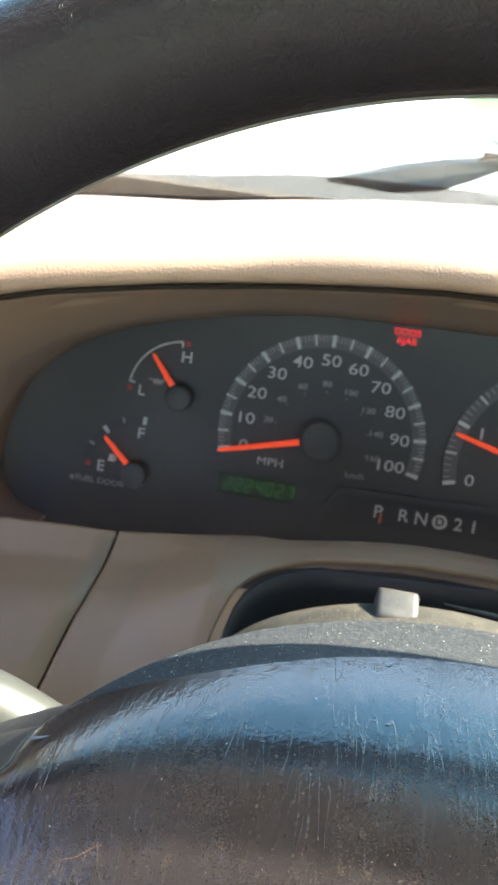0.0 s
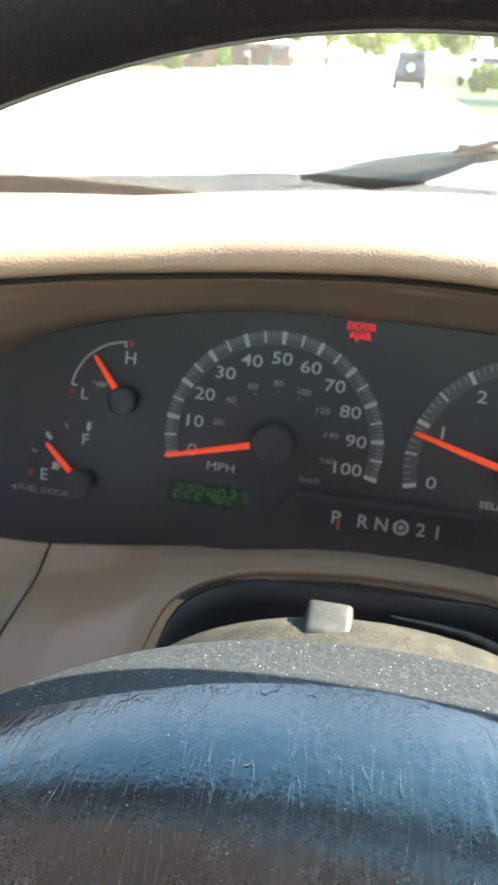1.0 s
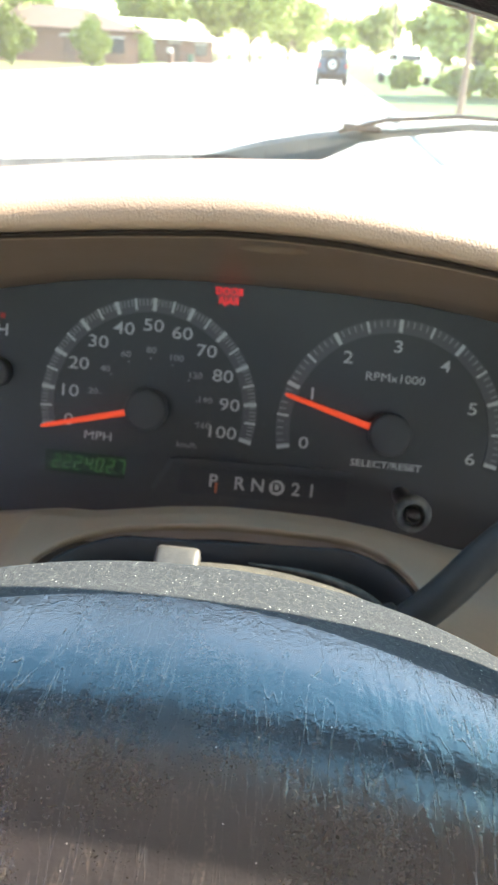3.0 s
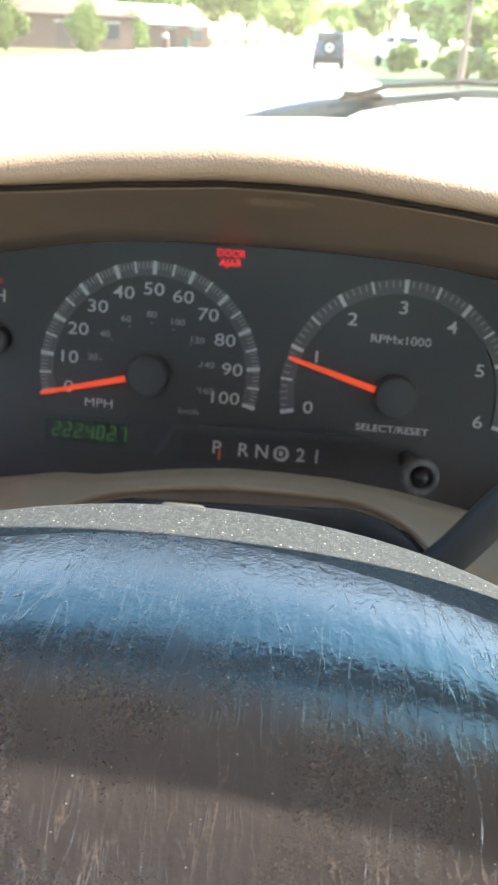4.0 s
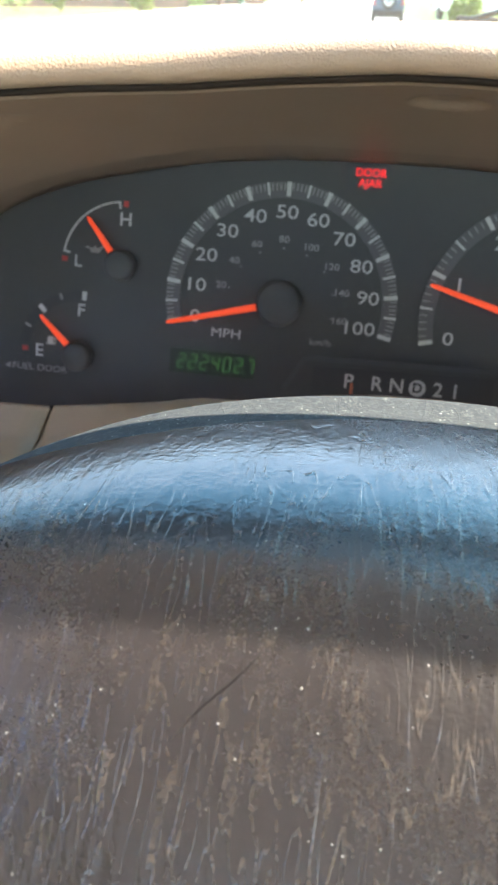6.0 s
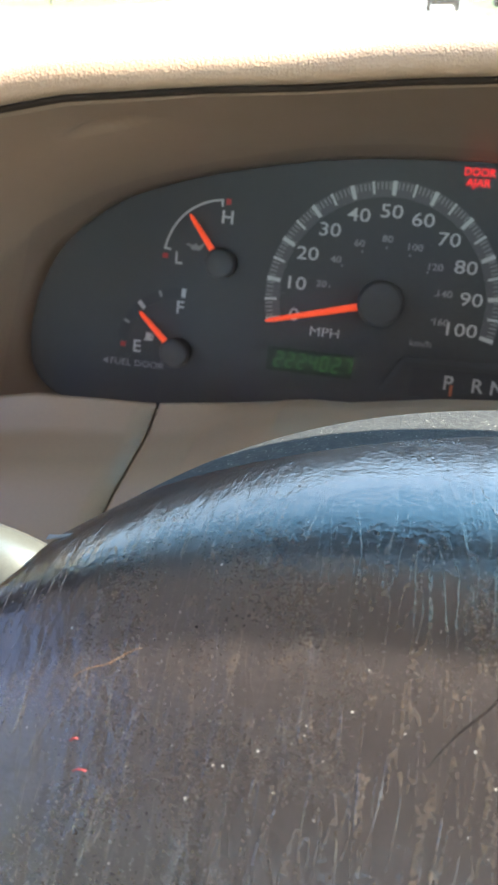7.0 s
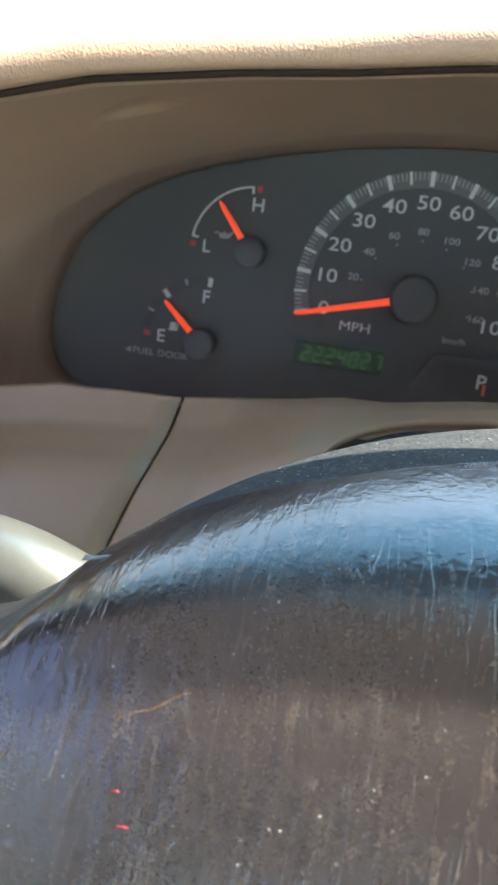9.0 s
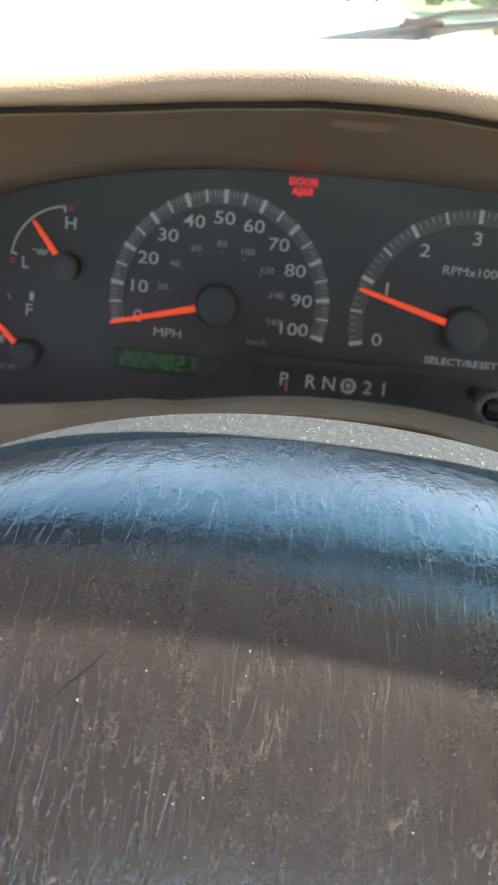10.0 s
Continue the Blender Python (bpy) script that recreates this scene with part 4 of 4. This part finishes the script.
M_FRIT, _t, _b = nodes_of("dotted_black_border")
_co, _v, _m2, _tr, _mx = (_t.nodes.new(k) for k in ("ShaderNodeTexCoord", "ShaderNodeTexVoronoi", "ShaderNodeMath", "ShaderNodeBsdfTransparent", "ShaderNodeMixShader"))
_v.inputs["Scale"].default_value, _v.inputs["Randomness"].default_value = 430, 0.0
_v.voronoi_dimensions = "2D"
_t.links.new(_co.outputs["Object"], _v.inputs["Vector"])
_m2.operation, _m2.inputs[1].default_value = "LESS_THAN", 0.50
_t.links.new(_v.outputs["Distance"], _m2.inputs[0])
_b.inputs["Base Color"].default_value, _b.inputs["Roughness"].default_value = (.02, .02, .022, 1), .5
_t.links.new(_m2.outputs[0], _mx.inputs[0]); _t.links.new(_tr.outputs[0], _mx.inputs[1]); _t.links.new(_b.outputs[0], _mx.inputs[2])
_t.links.new(_mx.outputs[0], _t.nodes["Material Output"].inputs[0])


def border_top(x):
    return lerp(x, (-.46, -.3, -.2, -.12, -.04, 1.26), (.064, .085, .104, .120, .142, .135))


def strip_of(f0, f1, n=3):
    return [[ws(x, f0(x) + (f1(x) - f0(x)) * k / (n - 1)) + Vector((0, -.003, -.002)) for x in xs] for k in range(n)]


part("border", thicken(loft(strip_of(lambda x: -.03, lambda x: border_top(x) - .046)), .001), M_RUBBER, windshield, "black painted border")
part("dotted_border", loft(strip_of(lambda x: border_top(x) - .046, border_top)), M_FRIT, windshield, "dotted edge of the border")
# windshield glare over the dark blade is mixed into this grey-teal
M_WIPER = mat("glare_grey_wiper", (0.085, 0.105, 0.11), 0.75, 0.15, 200, 20)
wiper = thing("wiper", "black wiper blade and arm resting on the windshield", "wiper", pose(0, 0, 0))
off = Vector((0, .004, .005))
blade = [(-.035, .113, .0012), (-.01, .118, .005), (.024, .125, .0100), (.06, .142, .0105), (.08, .158, .008), (.10, .176, .005), (.125, .185, .003), (.18, .205, .0025), (.30, .213, .0025), (.58, .215, .0025)]
rows = []
for x, f, h in blade:
    p = ws(x, f) + off
    rows.append([p + Vector((0, dy * .0025, dz)) for dy, dz in ((-1, -h), (1, -h), (1, h), (.3, h * 1.4), (-1, h))])
part("blade", loft(rows, closed=True, caps=True), M_WIPER, wiper, "rubber blade, coloured grey-teal for the glare over it", False)
part("arm", tube([ws(.083, .182) + off, ws(.117, .200) + off * 1.5, ws(.17, .212) + off * 1.7, ws(.45, .215) + off * 2, ws(.75, .10) + off * 2], .0026, 10, squash=.7), M_LEVER, wiper, "dark metal arm")
part("claw", box(.03, .006, .005, ws(.10, .188) + off * 1.2, .002), M_LEVER, wiper)

hood = thing("car_hood", "white painted truck hood in full sun", "car hood", pose(.40, .9, 1.2))
rows = []
for y, z in ((.02, .02), (.2, .015), (.6, -.02), (1.0, -.07), (1.25, -.13), (1.32, -.22), (1.33, -.4)):
    rows.append([(x, y, z - .10 * (x / .8) ** 4 - .03 * (x / .8) ** 2) for x in np.linspace(-.82, .82, 30)])
part("hood_skin", thicken(loft(rows), .02, (0, .6, 5)), M_PAINT, hood, "white painted skin")

# ---- outside ----
OUT = Matrix.Rotation(radians(0.55), 4, "X") @ Matrix.Rotation(radians(-2.0), 4, "Y")


def flat(name, pts, material, label, category, z=0.0):
    bm = bmesh.new()
    bm.faces.new([bm.verts.new((x, y, z)) for x, y in pts])
    ob = part(name, bm, material, None, "", False, OUT.copy())
    return tagged(ob, label, category, kind="structure")


flat("ground", [(-900, -900), (900, -900), (900, 1500), (-900, 1500)], M_GRASS, "sunlit lawn with dry patches", "ground")
flat("road", [(-14.5, -60), (2.0, -60), (2.0, 400), (-14.5, 400)], M_ROAD, "wide pale asphalt street in full sun", "road", .02)
flat("dry_lawn", [(-60, 20), (-14.9, 20), (-14.9, 74), (-60, 74)], M_DRY, "dry yellow front lawn", "lawn", .01)
for x in (-14.7, 2.2):
    bm = box(.35, 460, .11, (x, 170, .045), .03)
    tagged(part("kerb", bm, M_CONCRETE, None, "", False, OUT.copy()), "pale concrete kerb beside the street", "kerb", kind="structure")
flat("driveway", [(2.3, 12), (14, 12), (14, 25), (2.3, 25)], M_CONCRETE, "pale concrete driveway beside the lawn", "driveway", .025)


def leaves(count, size, sx, sy, sz, cz, seed, clumps=14):
    """A crown of many small leaf cards in clumps, with an uneven outline."""
    rng = random.Random(seed)
    cl = []
    for _ in range(clumps):
        a, b, r = rng.uniform(0, 6.283), rng.uniform(-1, 1), rng.uniform(.35, .85)
        s = math.sqrt(1 - b * b)
        cl.append((Vector((math.cos(a) * s * r * sx, math.sin(a) * s * r * sy, cz + b * r * sz)), rng.uniform(.28, .5)))
    vs, fs = [], []
    for _ in range(count):
        c, k = rng.choice(cl)
        d = Vector((rng.gauss(0, 1), rng.gauss(0, 1), rng.gauss(0, 1))).normalized() * (rng.random() ** .4) * k
        p = c + Vector((d.x * sx, d.y * sy, d.z * sz))
        u = Vector((rng.gauss(0, 1), rng.gauss(0, 1), rng.gauss(0, .6))).normalized()
        w = u.orthogonal().normalized()
        s = size * rng.uniform(.6, 1.4)
        i = len(vs)
        vs += [p - u * s, p + w * s * .5, p + u * s, p - w * s * .5]
        fs.append((i, i + 1, i + 2, i + 3))
    bm = bmesh.new()
    v = [bm.verts.new(p) for p in vs]
    for f in fs:
        bm.faces.new([v[i] for i in f])
    return bm


def tree(x, y, height, spread, seed, label, trunk_r=.14, stem=.35, count=5000, leaf=.16):
    t = thing("tree", label, "tree", OUT @ pose(x, y, 0, 0, 0, seed * 37), "street trees")
    rng = random.Random(seed)
    h = height * stem
    path = [(0, 0, -.1), (rng.uniform(-.1, .1), rng.uniform(-.1, .1), h * .5), (rng.uniform(-.2, .2), 0, h), (rng.uniform(-.3, .3), 0, height * .75)]
    bm = tube(curve_pts(path, 10), [trunk_r * (1.25 - .1 * k) if k < 10 else .02 for k in range(11)], 10)
    for k in range(5):
        a = k * 1.256 + rng.uniform(-.3, .3)
        z0 = h * rng.uniform(.8, 1.1)
        limb = tube([(0, 0, z0), (math.cos(a) * spread * .3, math.sin(a) * spread * .3, z0 + height * .15), (math.cos(a) * spread * .6, math.sin(a) * spread * .6, z0 + height * .3)], [trunk_r * .5, trunk_r * .3, .03], 7)
        me = bpy.data.meshes.new("t"); limb.to_mesh(me); limb.free(); bm.from_mesh(me); bpy.data.meshes.remove(me)
    part("trunk", bm, M_BARK, t, "brown bark")
    part("crown", leaves(count, leaf, spread, spread, height * (1 - stem) * .5, height * (stem + (1 - stem) * .5), seed, 22), M_LEAF, t, "green leaves", False)
    return t


def shrub(x, y, w, h, seed, label):
    t = thing("shrub", label, "shrub", OUT @ pose(x, y, 0, 0, 0, seed * 53), "front yard shrubs")
    part("stem", tube([(0, 0, -.05), (0, 0, h * .5)], [.07, .04], 7), M_BARK, t)
    part("foliage", leaves(4200, .15, w / 2, w / 2, h / 2, h * .5, seed, 26), M_LEAF_D, t, "dense green leaves", False)
    return t


def house(x, y, w, d, wall_h, roof_h, turn, wall, roof, label):
    """A single-storey house with a gabled roof, windows and a door."""
    t = thing("house", label, "house", OUT @ pose(x, y, 0, 0, 0, turn), "houses along the street")
    part("wall", box(w, d, wall_h, (0, 0, wall_h / 2)), wall, t, "", False)
    o = .5
    bm = bmesh.new()
    a = [bm.verts.new(p) for p in ((-w / 2 - o, -d / 2 - o, wall_h), (w / 2 + o, -d / 2 - o, wall_h), (w / 2 + o, d / 2 + o, wall_h), (-w / 2 - o, d / 2 + o, wall_h), (-w / 2 + d * .3, 0, wall_h + roof_h), (w / 2 - d * .3, 0, wall_h + roof_h))]
    for f in ((0, 1, 5, 4), (2, 3, 4, 5), (1, 2, 5), (3, 0, 4)):
        bm.faces.new([a[i] for i in f])
    part("roof", thicken(bm, .15, (0, 0, 100)), roof, t, "", False)
    for k in range(4):
        wx = -w / 2 + w * (k + .5) / 4
        win = part("window", box(1.5, .08, 1.2, (wx, -d / 2 - .03, 1.5)) if k != 2 else box(1.0, .08, 2.0, (wx, -d / 2 - .03, 1.05)), M_WINDOW if k != 2 else M_ROOF_DARK, t, "", False)
        part("frame", box(1.7, .06, .1, (wx, -d / 2 - .06, 2.15)), M_WALL, win, "", False)
    return t


def jeep():
    """A small square off-road car seen from behind, with a spare wheel."""
    t = thing("parked_jeep", "dark blue boxy off-road car with a spare wheel behind", "car", OUT @ pose(.75, 46, 0))
    part("body", box(1.55, 3.6, .62, (0, 1.9, .92), .06), M_JEEP, t)
    part("hard_top", box(1.45, 2.2, .60, (0, 1.2, 1.50), .09), M_JEEP, t, "black hard top")
    part("rear_window", box(1.15, .04, .38, (0, .09, 1.55), .01), M_WINDOW, t)
    part("underbody", box(1.2, 3.4, .34, (0, 1.9, .46), .05), M_RUBBER, t, "dark underbody and axles")
    part("bumper", box(1.5, .16, .16, (0, .02, .58), .03), M_RUBBER, t)
    for x in (-.72, .72):
        part("tail_lamp", box(.13, .06, .2, (x, .08, .98), .01), M_TAIL, t)
        for y in (.75, 3.1):
            rows = [[(x + s * .12, y + r * math.cos(a), .37 + r * math.sin(a)) for a in (2 * math.pi * k / 28 for k in range(28))] for s, r in ((-1, .2), (-1, .33), (-.7, .37), (.7, .37), (1, .33), (1, .2))]
            part("wheel", loft(rows, closed=True, caps=True), M_RUBBER, t)
            part("fender", box(.30, .95, .10, (x, y, .80), .03), M_JEEP, t)
    rows = [[(r * math.cos(a), -.02 + s * .11, 1.05 + r * math.sin(a)) for a in (2 * math.pi * k / 28 for k in range(28))] for s, r in ((-1, .2), (-1, .33), (-.7, .36), (.7, .36), (1, .33))]
    sp = part("spare_wheel", loft(rows, closed=True, caps=True), M_RUBBER, t)
    rows = [[(r * math.cos(a), -.16, 1.05 + r * math.sin(a)) for a in (2 * math.pi * k / 20 for k in range(20))] for r in (.21, .10)]
    part("rim", thicken(loft(rows, closed=True), .02), M_SILVER, sp, "pale wheel rim")


def pickup(x, y, turn, label):
    t = thing("parked_pickup", label, "car", OUT @ pose(x, y, 0, 0, 0, turn))
    part("body", box(1.9, 5.2, .70, (0, 0, .85), .08), M_PAINT, t)
    part("cab_top", box(1.7, 2.0, .65, (0, .2, 1.5), .16), M_PAINT, t)
    part("rear_window", box(1.4, .05, .40, (0, -.80, 1.55), .02), M_WINDOW, t)
    for s in (-1, 1):
        part("side_window", box(.05, 1.5, .40, (s * .84, .2, 1.55), .02), M_WINDOW, t)
        for yy in (-1.6, 1.7):
            rows = [[(s * .85 + q * .12, yy + r * math.cos(a), .36 + r * math.sin(a)) for a in (2 * math.pi * k / 24 for k in range(24))] for q, r in ((-1, .2), (-1, .36), (1, .36), (1, .2))]
            part("wheel", loft(rows, closed=True, caps=True), M_RUBBER, t)


def palm(x, y, height, seed):
    """A tall palm: a slender ringed trunk under a tuft of drooping fronds."""
    t = thing("palm_tree", "tall slender palm with a tuft of drooping fronds", "palm tree", OUT @ pose(x, y, 0, 0, 0, seed * 41), "palms along the street")
    rng = random.Random(seed)
    path = curve_pts([(0, 0, -.1), (.15, .05, height * .4), (.1, .1, height)], 24)
    part("trunk", tube(path, [.22 - .004 * k + .02 * (k % 2) for k in range(25)], 9), M_BARK, t, "ringed grey-brown trunk")
    bm = bmesh.new()
    for k in range(34):
        a, lift = rng.uniform(0, 6.283), rng.uniform(-.7, 1.0)
        d = Vector((math.cos(a), math.sin(a), 0))
        side = Vector((-d.y, d.x, 0))
        base = Vector((.1, .1, height))
        size = rng.uniform(1.2, 1.9)
        spine = [base + d * size * q + Vector((0, 0, size * (lift * q - .75 * q * q))) for q in (0, .25, .5, .75, 1)]
        for p0, p1 in zip(spine, spine[1:]):
            for sg in (-1, 1):
                for j in range(4):
                    c = p0.lerp(p1, j / 4)
                    tip = c + side * sg * .42 + d * .22 + Vector((0, 0, -.18))
                    bm.faces.new([bm.verts.new(v) for v in (c, c + d * .07, tip)])
    part("fronds", bm, M_LEAF_D, t, "drooping green fronds", False)


def bin_at(x, y):
    """A wheeled refuse bin."""
    t = thing("wheeled_bin", "dark green wheeled bin standing by the kerb", "bin", OUT @ pose(x, y, 0))
    rows = [[(sx * w / 2, sy * w / 2, z) for sx, sy in ((-1, -1), (1, -1), (1, 1), (-1, 1))] for z, w in ((.08, .48), (.95, .60))]
    part("body", loft(rows, closed=True, caps=True), M_BIN, t, "", False)
    part("lid", box(.66, .70, .08, (0, 0, .99), .03), M_BIN, t)
    for sx in (-.24, .24):
        part("wheel", tube([(sx - .03, .24, .11), (sx + .03, .24, .11)], .11, 14), M_RUBBER, t)


jeep()
palm(-8.5, 128, 11.5, 5)
palm(-6.0, 170, 13, 8)
palm(9.5, 118, 10.5, 11)
bin_at(-14.0, 96)
pickup(5.6, 58, 20, "white pickup parked on a driveway")
mb = thing("mailbox", "brick mailbox post with a pale box beside the kerb", "mailbox", OUT @ pose(-14.9, 88, 0))
part("post", box(.6, .6, 1.1, (0, 0, .55), .02), M_BRICK, mb, "", False)
part("letter_box", box(.5, .7, .45, (0, 0, 1.32), .12, 3), M_WALL, mb)
tree(3.9, 23.5, 6.5, 2.6, 3, "street tree with a slender trunk on the lawn", .09, .42, 1800)
shrub(-20.5, 58, 3.0, 3.3, 11, "rounded dark green shrub on the lawn")
shrub(-15.6, 60, 3.0, 3.4, 12, "rounded dark green shrub on the lawn")
shrub(-16.4, 80, 3.2, 3.6, 13, "rounded green shrub beside the house")
shrub(-21.5, 50, 5.0, 3.6, 14, "loose pale green shrub")
shrub(6.4, 40, 2.4, 1.3, 15, "low green shrub on the lawn")
shrub(8.6, 42, 2.8, 1.5, 16, "low green shrub on the lawn")
shrub(4.6, 47, 1.6, 1.4, 17, "low green shrub on the lawn")
house(-26, 78, 17, 10, 2.7, 1.8, 35, M_BRICK, M_ROOF_DARK, "brick house with a brown roof")
house(-20.5, 106, 13, 9, 2.6, 1.9, 30, M_BRICK, M_ROOF_PALE, "brick house with a pale roof")
house(24, 90, 16, 10, 2.8, 2.0, -40, M_BRICK, M_ROOF_DARK, "brick house among trees")
house(20, 52, 14, 9, 2.8, 2.0, -60, M_WALL, M_ROOF_DARK, "cream house with a brown roof")
for k, (x, y, h, s) in enumerate(((-30, 72, 10, 6.0), (-33, 98, 12, 6.5), (-24, 120, 14, 7), (-15, 128, 13, 6.5), (-12, 150, 14, 7), (-42, 84, 11, 6), (-18, 175, 15, 8), (-28, 150, 14, 7), (13, 95, 8, 4.5), (9, 140, 9, 5), (12, 72, 7, 4), (22, 112, 11, 6), (6, 200, 10, 6), (-6, 230, 10, 6), (9.5, 38, 6.5, 3.4), (-50, 110, 13, 7), (-7, 190, 12, 6), (-9.5, 122, 12, 5), (-5, 165, 13, 6), (-1.5, 235, 14, 7))):
    tree(x, y, h, s, 30 + k, "leafy street tree behind the houses" if k < 7 else "leafy tree along the street", .2, .22, 5000, .42)
# unseen trees, added to the sides of the truck and behind it
for k, (x, y, h, s) in enumerate(((-20, -14, 11, 6), (-23, 2, 12, 6), (-19, 17, 10, 5), (-26, -32, 13, 7), (11, -16, 10, 5), (12, 6, 9, 4.5))):
    tree(x, y, h, s, 60 + k, "leafy tree added out of view beside the parked truck", .22, .22, 4200, .4)
